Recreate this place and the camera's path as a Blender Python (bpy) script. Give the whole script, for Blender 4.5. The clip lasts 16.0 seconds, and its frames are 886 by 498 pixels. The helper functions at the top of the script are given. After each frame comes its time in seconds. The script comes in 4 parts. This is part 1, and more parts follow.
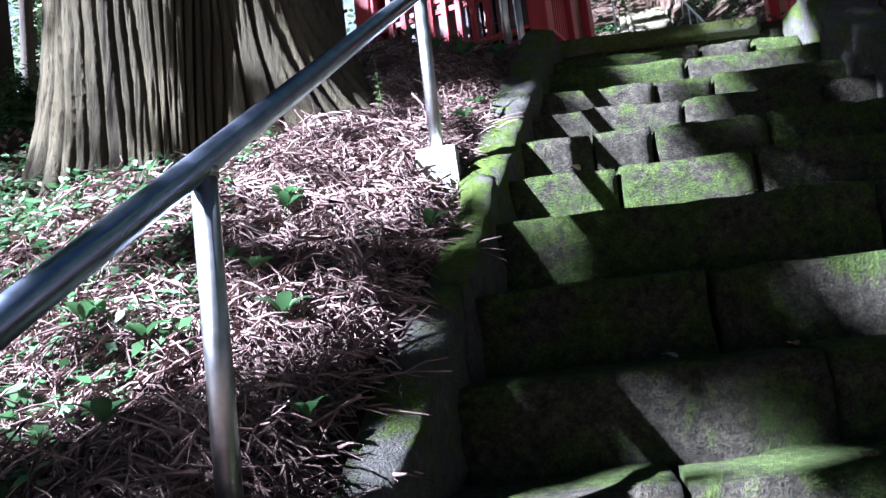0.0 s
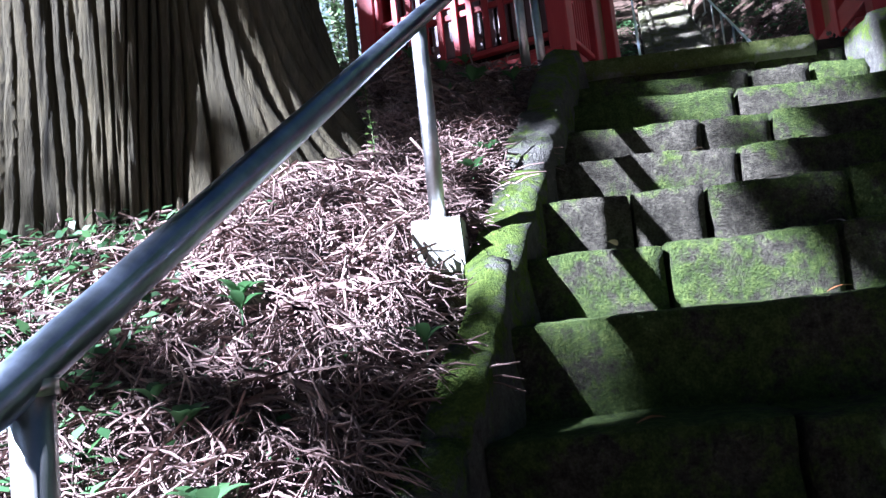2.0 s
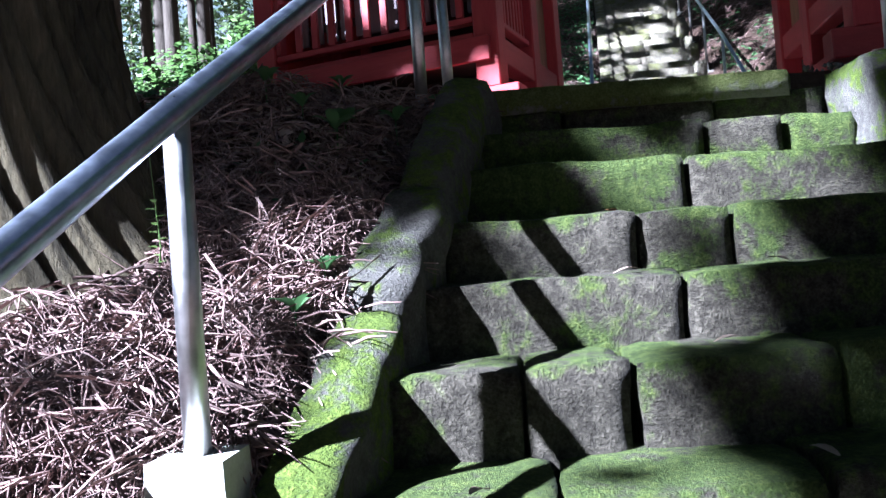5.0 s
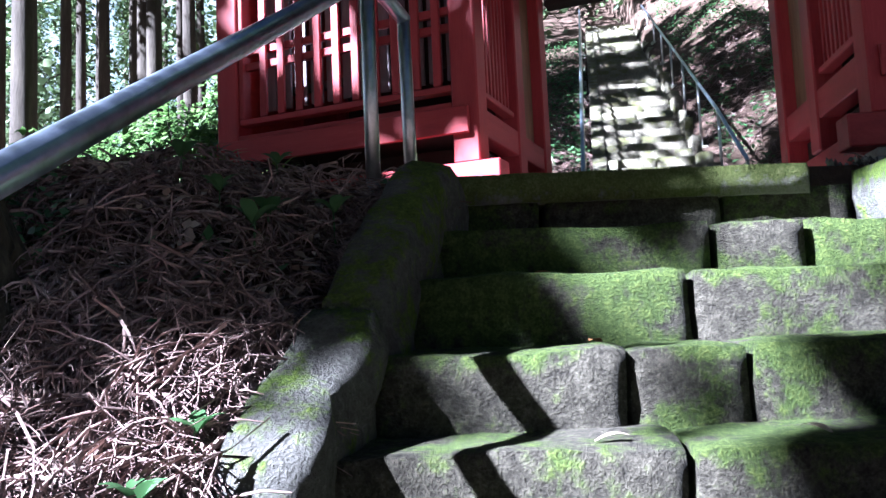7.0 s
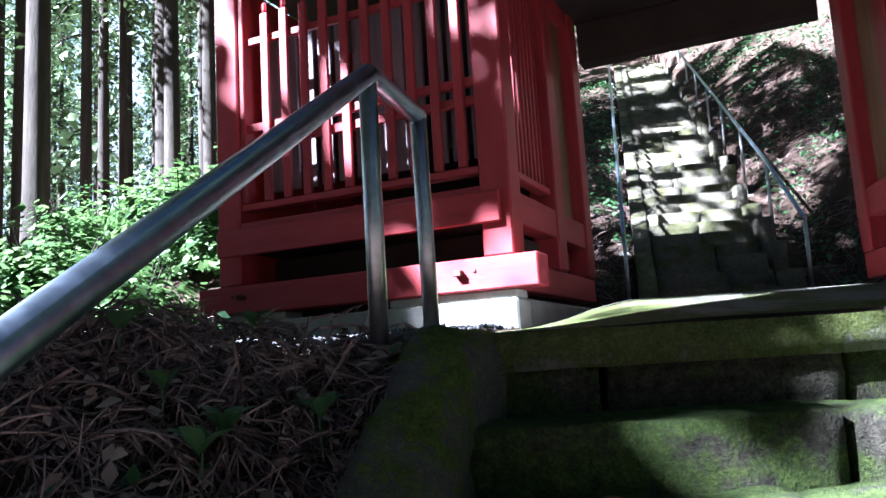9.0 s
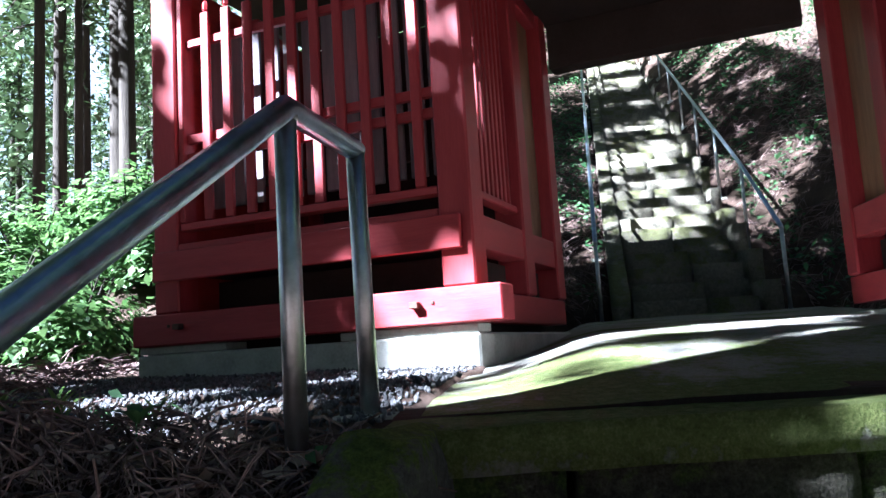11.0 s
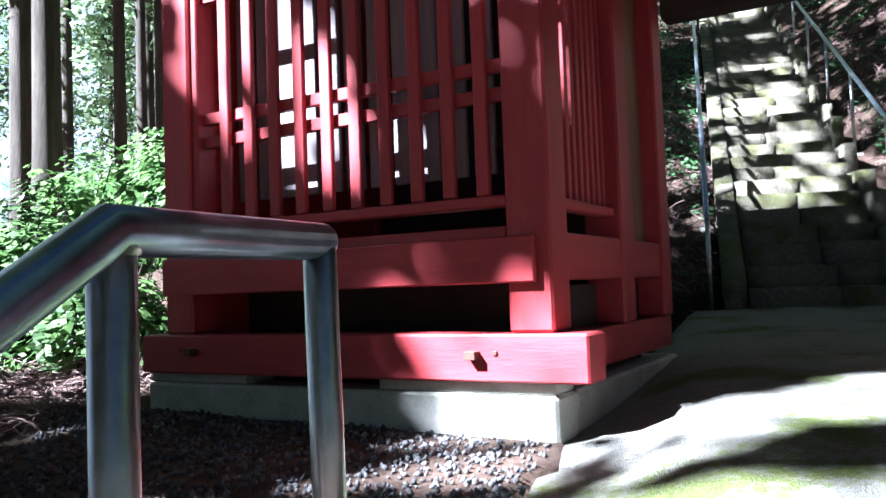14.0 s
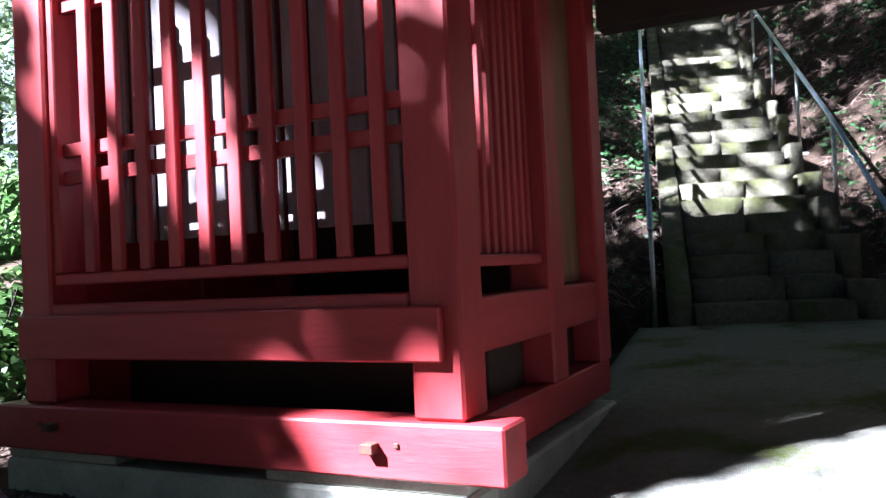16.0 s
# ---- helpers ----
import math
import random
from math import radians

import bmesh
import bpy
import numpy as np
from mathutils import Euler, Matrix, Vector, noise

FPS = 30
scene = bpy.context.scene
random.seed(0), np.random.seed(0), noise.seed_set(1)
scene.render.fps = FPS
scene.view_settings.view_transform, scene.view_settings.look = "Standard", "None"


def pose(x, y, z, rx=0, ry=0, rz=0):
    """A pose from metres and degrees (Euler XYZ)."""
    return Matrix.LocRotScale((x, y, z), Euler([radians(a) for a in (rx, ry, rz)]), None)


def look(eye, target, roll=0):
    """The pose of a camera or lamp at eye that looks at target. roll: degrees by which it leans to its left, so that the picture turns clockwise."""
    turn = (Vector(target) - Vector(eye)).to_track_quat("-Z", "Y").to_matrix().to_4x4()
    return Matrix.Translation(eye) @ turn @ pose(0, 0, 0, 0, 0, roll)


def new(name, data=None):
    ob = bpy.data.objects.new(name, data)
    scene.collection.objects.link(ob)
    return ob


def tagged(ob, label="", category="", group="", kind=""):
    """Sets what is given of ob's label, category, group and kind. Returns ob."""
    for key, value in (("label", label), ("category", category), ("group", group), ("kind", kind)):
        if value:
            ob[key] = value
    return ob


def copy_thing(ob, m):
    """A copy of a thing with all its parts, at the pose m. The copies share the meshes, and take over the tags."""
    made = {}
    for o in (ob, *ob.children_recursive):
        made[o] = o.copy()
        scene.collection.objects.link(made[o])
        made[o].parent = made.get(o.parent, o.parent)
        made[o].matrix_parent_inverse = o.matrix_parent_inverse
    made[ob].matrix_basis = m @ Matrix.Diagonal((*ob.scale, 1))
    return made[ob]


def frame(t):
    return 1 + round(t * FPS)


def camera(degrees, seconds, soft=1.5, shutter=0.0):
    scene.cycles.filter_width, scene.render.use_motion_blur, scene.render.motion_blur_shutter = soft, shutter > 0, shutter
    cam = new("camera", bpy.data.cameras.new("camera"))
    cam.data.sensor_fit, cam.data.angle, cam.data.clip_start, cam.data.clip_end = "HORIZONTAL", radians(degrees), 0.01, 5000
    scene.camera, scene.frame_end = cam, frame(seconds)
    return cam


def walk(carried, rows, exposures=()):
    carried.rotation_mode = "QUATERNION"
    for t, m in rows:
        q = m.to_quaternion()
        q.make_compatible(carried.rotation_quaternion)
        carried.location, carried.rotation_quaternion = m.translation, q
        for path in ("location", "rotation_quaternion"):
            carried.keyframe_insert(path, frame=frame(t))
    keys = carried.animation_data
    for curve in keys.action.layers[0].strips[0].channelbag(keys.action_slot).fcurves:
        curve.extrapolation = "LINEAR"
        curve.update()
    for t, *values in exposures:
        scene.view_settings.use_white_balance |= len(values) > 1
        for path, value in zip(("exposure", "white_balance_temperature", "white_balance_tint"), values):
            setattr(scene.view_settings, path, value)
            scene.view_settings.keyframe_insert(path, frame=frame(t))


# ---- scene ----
cam = camera(58.0, 16.0, soft=1.5)
PATH = [
    (0, (0.647, -0.051, 1.261), (0.384, 1.918, 1.499), -6.6),
    (0.5, (0.703, 0.088, 1.348), (0.461, 2.061, 1.567), -5.7),
    (1, (0.567, 0.303, 1.477), (0.27, 2.265, 1.725), -4.7),
    (1.5, (0.536, 0.334, 1.651), (0.15, 2.279, 1.915), -5.5),
    (2, (0.637, 0.522, 1.643), (0.341, 2.488, 1.862), -6.1),
    (2.5, (0.796, 0.762, 1.762), (0.529, 2.739, 1.903), -5.8),
    (3, (0.708, 0.91, 1.84), (0.366, 2.877, 1.949), -4.5),
    (3.5, (0.649, 0.959, 2.032), (0.169, 2.895, 2.176), -5.7),
    (4, (0.8, 1.081, 2.078), (0.458, 3.05, 2.167), -6.1),
    (4.5, (0.935, 1.331, 2.241), (0.743, 3.322, 2.274), -5.0),
    (5, (0.887, 1.459, 2.3), (0.709, 3.45, 2.349), -4.4),
    (5.2, (0.874, 1.535, 2.315), (0.674, 3.523, 2.414), -4.4),
    (7.3, (0.987, 2.129, 2.594), (0.843, 4.114, 2.79), -2.4),
    (7.5, (0.908, 2.229, 2.697), (0.718, 4.211, 2.886), -1.3),
    (8, (0.762, 2.477, 2.846), (0.418, 4.418, 3.183), -2.6),
    (8.5, (0.843, 2.487, 2.893), (0.507, 4.436, 3.193), -3.3),
    (9, (0.958, 2.63, 2.935), (0.746, 4.598, 3.221), -3.4),
    (9.2, (0.966, 2.671, 2.981), (0.772, 4.646, 3.236), -2.8),
    (11.3, (1.039, 3.083, 3.194), (0.921, 5.062, 3.453), -4.1),
    (11.5, (1.078, 3.145, 3.223), (1.075, 5.132, 3.447), -3.6),
    (12, (1.085, 3.248, 3.347), (1.133, 5.246, 3.429), -3.0),
    (12.5, (1.038, 3.417, 3.416), (0.884, 5.409, 3.51), -1.6),
    (13, (0.943, 3.597, 3.526), (0.652, 5.573, 3.636), -1.6),
    (13.5, (0.98, 3.746, 3.546), (0.673, 5.72, 3.641), -1.8),
    (14, (1.055, 3.922, 3.645), (0.668, 5.882, 3.743), -2.1),
    (14.5, (1.073, 4.013, 3.683), (0.661, 5.968, 3.778), -2.0),
    (15, (1.007, 4.156, 3.824), (0.585, 6.107, 3.939), -1.8),
    (15.5, (1.043, 4.234, 3.859), (0.687, 6.198, 3.973), -2.5),
    (16, (1.161, 4.403, 3.929), (0.89, 6.384, 3.978), -2.8),
]
EXPOSURE, KELVIN, TINT = 2.65, 4950, 10
walk(cam, [(t, look(eye, target, roll)) for t, eye, target, roll in PATH],
     exposures=[(0, EXPOSURE + 0.14, KELVIN, TINT + 11), (5, EXPOSURE + 0.08, KELVIN, TINT + 11), (7.5, EXPOSURE + 0.6, KELVIN, TINT + 10), (12, EXPOSURE + 0.62, KELVIN, TINT + 3), (16, EXPOSURE + 0.45, KELVIN + 250, TINT + 5)])

# ---- light ----
SUN = Vector((1.55, 1.0, -1.65)).normalized()
world = bpy.data.worlds.new("world")
scene.world = world
world.use_nodes = True
wn = world.node_tree.nodes
sky = wn.new("ShaderNodeTexSky")
sky.sky_type, sky.sun_disc = "NISHITA", False
sky.sun_elevation = math.asin(-SUN.z)
sky.sun_rotation = math.atan2(-SUN.x, -SUN.y)
world.node_tree.links.new(sky.outputs[0], wn["Background"].inputs[0])
wn["Background"].inputs[1].default_value = 0.0045
sun_data = bpy.data.lights.new("sun", "SUN")
sun_data.energy, sun_data.angle, sun_data.color = 9.0, radians(0.6), (1.0, 0.95, 0.86)
sun = new("sun", sun_data)
sun.rotation_euler = SUN.to_track_quat("-Z", "Y").to_euler()


# ---- materials ----
def ramp(nt, fac, stops):
    n = nt.nodes.new("ShaderNodeValToRGB")
    e = n.color_ramp.elements
    while len(e) < len(stops):
        e.new(0.5)
    for el, (p, c) in zip(e, stops):
        el.position, el.color = p, (*c, 1)
    nt.links.new(fac, n.inputs[0])
    return n.outputs[0]


def tex_noise(nt, vec, scale, detail=6, rough=0.6):
    n = nt.nodes.new("ShaderNodeTexNoise")
    n.inputs["Scale"].default_value, n.inputs["Detail"].default_value, n.inputs["Roughness"].default_value = scale, detail, rough
    nt.links.new(vec, n.inputs["Vector"])
    return n.outputs["Fac"]


def mix(nt, fac, a, b, kind="MIX"):
    n = nt.nodes.new("ShaderNodeMix")
    n.data_type, n.blend_type = "RGBA", kind
    for sock, val in ((n.inputs[0], fac), (n.inputs[6], a), (n.inputs[7], b)):
        if isinstance(val, (int, float)):
            sock.default_value = val
        elif isinstance(val, tuple):
            sock.default_value = (*val, 1)
        else:
            nt.links.new(val, sock)
    return n.outputs[2]


def math_node(nt, op, a, b=0.0):
    n = nt.nodes.new("ShaderNodeMath")
    n.operation = op
    for sock, val in zip(n.inputs, (a, b)):
        if isinstance(val, (int, float)):
            sock.default_value = val
        else:
            nt.links.new(val, sock)
    return n.outputs[0]


def base_mat(name, rough=0.8, metal=0.0, spec=0.5):
    m = bpy.data.materials.new(name)
    m.use_nodes = True
    nt = m.node_tree
    b = nt.nodes["Principled BSDF"]
    b.inputs["Roughness"].default_value, b.inputs["Metallic"].default_value = rough, metal
    b.inputs["Specular IOR Level"].default_value = spec
    return m, nt, b


def coords(nt, stretch=(1, 1, 1), local=False):
    c = nt.nodes.new("ShaderNodeTexCoord") if local else nt.nodes.new("ShaderNodeNewGeometry")
    v = nt.nodes.new("ShaderNodeMapping")
    v.inputs["Scale"].default_value = stretch
    nt.links.new(c.outputs["Object" if local else "Position"], v.inputs[0])
    return v.outputs[0]


def bump(nt, b, height, strength=0.4, dist=0.01):
    n = nt.nodes.new("ShaderNodeBump")
    n.inputs["Strength"].default_value, n.inputs["Distance"].default_value = strength, dist
    nt.links.new(height, n.inputs["Height"])
    nt.links.new(n.outputs[0], b.inputs["Normal"])


def mottled(name, stops, scale=6.0, fine=40.0, rough=0.85, spec=0.3, strength=0.5, dist=0.01, stretch=(1, 1, 1), vary=0.0, island=False, local=False):
    """Two scales of noise in colour, fine relief, and a difference from piece to piece."""
    m, nt, b = base_mat(name, rough, 0.0, spec)
    v = coords(nt, stretch, local)
    big, small = tex_noise(nt, v, scale), tex_noise(nt, v, fine, 8, 0.7)
    f = math_node(nt, "ADD", math_node(nt, "MULTIPLY", big, 0.6), math_node(nt, "MULTIPLY", small, 0.4))
    col = ramp(nt, f, stops)
    if vary:
        r = nt.nodes.new("ShaderNodeNewGeometry").outputs["Random Per Island"] if island else nt.nodes.new("ShaderNodeObjectInfo").outputs["Random"]
        dim = math_node(nt, "ADD", math_node(nt, "MULTIPLY", r, 2 * vary), 1 - vary)
        comb = nt.nodes.new("ShaderNodeCombineColor")
        for k in range(3):
            nt.links.new(dim, comb.inputs[k])
        col = mix(nt, 1.0, col, comb.outputs[0], "MULTIPLY")
    nt.links.new(col, b.inputs["Base Color"])
    bump(nt, b, small, strength, dist)
    return m


def mossy(name, stone, moss, amount=0.5, scale=5.0, front=None):
    """Rough stone with moss that grows in patches, thicker on faces that look up."""
    m, nt, b = base_mat(name, 0.92, 0.0, 0.2)
    v = coords(nt)
    big, mid, small = tex_noise(nt, v, scale, 4, 0.55), tex_noise(nt, v, 28, 6, 0.7), tex_noise(nt, v, 120, 4, 0.7)
    rock = ramp(nt, math_node(nt, "ADD", math_node(nt, "MULTIPLY", mid, 0.6), math_node(nt, "MULTIPLY", small, 0.4)), stone)
    green = ramp(nt, math_node(nt, "ADD", math_node(nt, "MULTIPLY", small, 0.5), math_node(nt, "MULTIPLY", mid, 0.5)), moss)
    geo = nt.nodes.new("ShaderNodeNewGeometry")
    sep = nt.nodes.new("ShaderNodeSeparateXYZ")
    nt.links.new(geo.outputs["Normal"], sep.inputs[0])
    up = math_node(nt, "MULTIPLY", sep.outputs[2], 0.38)
    rnd = math_node(nt, "MULTIPLY", math_node(nt, "SUBTRACT", nt.nodes.new("ShaderNodeObjectInfo").outputs["Random"], 0.5), 0.5)
    patch = math_node(nt, "ADD", math_node(nt, "MULTIPLY", math_node(nt, "SUBTRACT", big, 0.5), 2.4), math_node(nt, "MULTIPLY", math_node(nt, "SUBTRACT", mid, 0.5), 1.6))
    f = math_node(nt, "ADD", math_node(nt, "ADD", patch, up), rnd)
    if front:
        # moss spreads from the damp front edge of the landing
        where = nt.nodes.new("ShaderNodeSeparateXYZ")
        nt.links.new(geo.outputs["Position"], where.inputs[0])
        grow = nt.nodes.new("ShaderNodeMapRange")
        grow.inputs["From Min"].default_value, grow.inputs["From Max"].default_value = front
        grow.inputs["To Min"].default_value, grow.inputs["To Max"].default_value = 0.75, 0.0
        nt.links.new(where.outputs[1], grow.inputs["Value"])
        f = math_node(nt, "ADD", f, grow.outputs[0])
    mask = nt.nodes.new("ShaderNodeMapRange")
    mask.inputs["From Min"].default_value, mask.inputs["From Max"].default_value = amount - 0.12, amount + 0.22
    nt.links.new(f, mask.inputs["Value"])
    nt.links.new(mix(nt, mask.outputs[0], rock, green), b.inputs["Base Color"])
    bump(nt, b, math_node(nt, "ADD", mid, small), 1.0, 0.034)
    return m


STEP = mossy("mossy_stone", [(0.32, (0.012, 0.011, 0.009)), (0.47, (0.055, 0.050, 0.038)), (0.6, (0.12, 0.11, 0.085)), (0.75, (0.29, 0.27, 0.23))],
             [(0.32, (0.014, 0.026, 0.007)), (0.5, (0.055, 0.085, 0.02)), (0.72, (0.17, 0.21, 0.055))], 0.10)
CURB = mossy("curb_stone", [(0.3, (0.05, 0.05, 0.045)), (0.55, (0.15, 0.145, 0.13)), (0.75, (0.32, 0.30, 0.27))],
             [(0.3, (0.02, 0.04, 0.008)), (0.5, (0.085, 0.13, 0.02)), (0.75, (0.22, 0.29, 0.05))], 0.2, 6.0)
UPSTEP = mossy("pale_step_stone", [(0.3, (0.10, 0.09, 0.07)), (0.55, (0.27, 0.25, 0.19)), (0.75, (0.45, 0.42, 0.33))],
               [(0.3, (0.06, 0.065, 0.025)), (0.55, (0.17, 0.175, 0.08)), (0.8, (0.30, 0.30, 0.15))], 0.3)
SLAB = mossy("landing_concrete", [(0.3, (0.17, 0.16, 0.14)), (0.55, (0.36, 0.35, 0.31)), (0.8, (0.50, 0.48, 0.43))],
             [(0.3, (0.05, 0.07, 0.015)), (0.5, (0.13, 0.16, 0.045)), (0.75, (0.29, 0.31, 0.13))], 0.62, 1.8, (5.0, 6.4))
CONCRETE = mottled("footing_concrete", [(0.3, (0.24, 0.25, 0.21)), (0.55, (0.42, 0.42, 0.38)), (0.8, (0.55, 0.54, 0.50))], 5, 60, 0.9, 0.2, 0.4, 0.006)
SOIL = mottled("forest_soil", [(0.25, (0.018, 0.012, 0.009)), (0.5, (0.06, 0.04, 0.03)), (0.75, (0.14, 0.095, 0.07))], 2.2, 30, 0.95, 0.15, 0.9, 0.03)
GRAVEL = mottled("dark_gravel", [(0.2, (0.03, 0.03, 0.034)), (0.5, (0.10, 0.10, 0.105)), (0.85, (0.24, 0.235, 0.23))], 14, 60, 0.9, 0.3, 0.8, 0.01, vary=0.6, island=True)
REDSTOPS = [(0.22, (0.15, 0.012, 0.016)), (0.45, (0.27, 0.022, 0.028)), (0.62, (0.33, 0.036, 0.04)), (0.8, (0.42, 0.10, 0.10))]
RED = mottled("red_painted_upright", REDSTOPS, 2.2, 26, 0.5, 0.4, 0.25, 0.004, (5, 5, 0.5), 0.12, local=True)
REDX = mottled("red_painted_beam", REDSTOPS, 2.2, 26, 0.5, 0.4, 0.25, 0.004, (0.5, 5, 5), 0.12, local=True)
REDY = mottled("red_painted_side_beam", REDSTOPS, 2.2, 26, 0.5, 0.4, 0.25, 0.004, (5, 0.5, 5), 0.12, local=True)
REDROW = mottled("red_wall_paint", [(0.25, (0.18, 0.012, 0.010)), (0.6, (0.31, 0.03, 0.022)), (0.85, (0.42, 0.07, 0.05))], 4, 30, 0.6, 0.3, 0.2, 0.004, (1, 1, 6), 0.1)
BOARD = mottled("weathered_boards", [(0.25, (0.10, 0.085, 0.09)), (0.55, (0.19, 0.17, 0.18)), (0.85, (0.32, 0.29, 0.30))], 3, 50, 0.85, 0.2, 0.2, 0.004, (8, 8, 0.6), 0.15)
PLANK = mottled("brown_panel", [(0.25, (0.10, 0.05, 0.025)), (0.55, (0.20, 0.11, 0.055)), (0.85, (0.32, 0.20, 0.11))], 3, 40, 0.6, 0.35, 0.2, 0.004, (6, 6, 0.7), 0.1)
# near-black: shade in the gate's recesses is put into the timber colour
SHADETIMBER = mottled("shade_dark_timber", [(0.25, (0.02, 0.014, 0.012)), (0.8, (0.06, 0.04, 0.035))], 3, 40, 0.8, 0.2, 0.2, 0.004)
ROOF = mottled("roof_copper", [(0.3, (0.05, 0.06, 0.055)), (0.8, (0.14, 0.15, 0.14))], 3, 30, 0.6, 0.4, 0.2, 0.005)
IRON = mottled("rusted_iron", [(0.3, (0.03, 0.012, 0.01)), (0.8, (0.12, 0.05, 0.03))], 30, 90, 0.7, 0.4, 0.3, 0.002)
BARK = mottled("cedar_bark", [(0.25, (0.02, 0.018, 0.012)), (0.45, (0.05, 0.044, 0.028)), (0.6, (0.10, 0.085, 0.05)), (0.85, (0.26, 0.21, 0.14))], 3.5, 60, 0.95, 0.15, 1.0, 0.02, (1.6, 1.6, 0.22))
FARBARK = mottled("forest_bark", [(0.25, (0.018, 0.016, 0.013)), (0.5, (0.05, 0.043, 0.036)), (0.8, (0.12, 0.105, 0.085))], 5, 30, 0.95, 0.15, 0.8, 0.03, (1.6, 1.6, 0.2))
TWIG = mottled("dry_cedar_litter", [(0.25, (0.09, 0.06, 0.055)), (0.5, (0.23, 0.16, 0.145)), (0.8, (0.52, 0.42, 0.385))], 5, 70, 0.9, 0.15, 0.5, 0.004, vary=0.6, island=True)
DEADLEAF = mottled("dead_leaves", [(0.3, (0.20, 0.13, 0.09)), (0.6, (0.38, 0.30, 0.25)), (0.85, (0.58, 0.52, 0.48))], 8, 30, 0.7, 0.3, 0.3, 0.003, vary=0.5, island=True)


def leaf_mat(name, dark, light, trans=0.35):
    m, nt, b = base_mat(name, 0.5, 0.0, 0.4)
    g = nt.nodes.new("ShaderNodeNewGeometry")
    col = ramp(nt, g.outputs["Random Per Island"], [(0.0, dark), (1.0, light)])
    nt.links.new(col, b.inputs["Base Color"])
    t = nt.nodes.new("ShaderNodeBsdfTranslucent")
    nt.links.new(col, t.inputs[0])
    mx = nt.nodes.new("ShaderNodeMixShader")
    mx.inputs[0].default_value = trans
    nt.links.new(b.outputs[0], mx.inputs[1])
    nt.links.new(t.outputs[0], mx.inputs[2])
    nt.links.new(mx.outputs[0], nt.nodes["Material Output"].inputs[0])
    return m


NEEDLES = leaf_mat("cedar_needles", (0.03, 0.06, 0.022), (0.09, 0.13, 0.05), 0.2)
# paler than the needles: sunlight on the distant wood is in the colour
SUNLITFARLEAF = leaf_mat("sunlit_far_leaves", (0.09, 0.15, 0.07), (0.28, 0.36, 0.20), 0.5)
SHRUB = leaf_mat("shrub_leaves", (0.045, 0.10, 0.03), (0.14, 0.24, 0.07), 0.45)
HERB = leaf_mat("herb_leaves", (0.03, 0.085, 0.03), (0.09, 0.19, 0.07), 0.3)
GRASS = leaf_mat("grass_blades", (0.06, 0.12, 0.03), (0.16, 0.26, 0.07), 0.4)


def steel(name, col, rough):
    m, nt, b = base_mat(name, rough, 1.0)
    v = coords(nt)
    f = tex_noise(nt, v, 18, 5, 0.6)
    nt.links.new(ramp(nt, f, [(0.3, tuple(c * 0.6 for c in col)), (0.7, col)]), b.inputs["Base Color"])
    r = nt.nodes.new("ShaderNodeMapRange")
    r.inputs["To Min"].default_value, r.inputs["To Max"].default_value = rough - 0.08, rough + 0.12
    nt.links.new(f, r.inputs["Value"])
    nt.links.new(r.outputs[0], b.inputs["Roughness"])
    return m


STEEL = steel("galvanised_pipe", (0.62, 0.63, 0.64), 0.36)
# blue base colour paints in the sky's reflection on the polished pipe
RAILSTEEL = steel("sky_tinted_polished_rail", (0.46, 0.54, 0.70), 0.30)


# ---- mesh helpers ----
def link(name, mesh, mat, parent=None, label=""):
    if mat is not None and not mesh.materials:
        mesh.materials.append(mat)
    ob = new(name, mesh)
    ob.parent = parent
    if label:
        ob["label"] = label
    return ob


def part(name, bm, mat, parent=None, label="", smooth=False):
    mesh = bpy.data.meshes.new(name)
    if smooth:
        for f in bm.faces:
            f.smooth = True
    bm.to_mesh(mesh)
    bm.free()
    return link(name, mesh, mat, parent, label)


def raw(name, verts, faces, mat, parent=None, label="", smooth=False):
    mesh = bpy.data.meshes.new(name)
    verts, faces = np.asarray(verts, np.float32), np.asarray(faces, np.int32)
    n = faces.shape[1]
    mesh.vertices.add(len(verts))
    mesh.vertices.foreach_set("co", verts.ravel())
    mesh.loops.add(faces.size)
    mesh.loops.foreach_set("vertex_index", faces.ravel())
    mesh.polygons.add(len(faces))
    mesh.polygons.foreach_set("loop_start", np.arange(0, faces.size, n, dtype=np.int32))
    mesh.polygons.foreach_set("loop_total", np.full(len(faces), n, np.int32))
    if smooth:
        mesh.polygons.foreach_set("use_smooth", np.ones(len(faces), bool))
    mesh.update()
    mesh.validate()
    return link(name, mesh, mat, parent, label)


def empty(name, m, label, category, group="", kind=""):
    ob = new(name)
    ob.matrix_world = m
    return tagged(ob, label, category, group, kind)


def box(x0, x1, y0, y1, z0, z1, bev=0.006):
    bm = bmesh.new()
    bmesh.ops.create_cube(bm, size=1.0)
    for v in bm.verts:
        v.co = Vector(((x0 + x1) / 2 + v.co.x * (x1 - x0), (y0 + y1) / 2 + v.co.y * (y1 - y0), (z0 + z1) / 2 + v.co.z * (z1 - z0)))
    if bev:
        bmesh.ops.bevel(bm, geom=list(bm.edges), offset=bev, segments=1, affect="EDGES")
    return bm


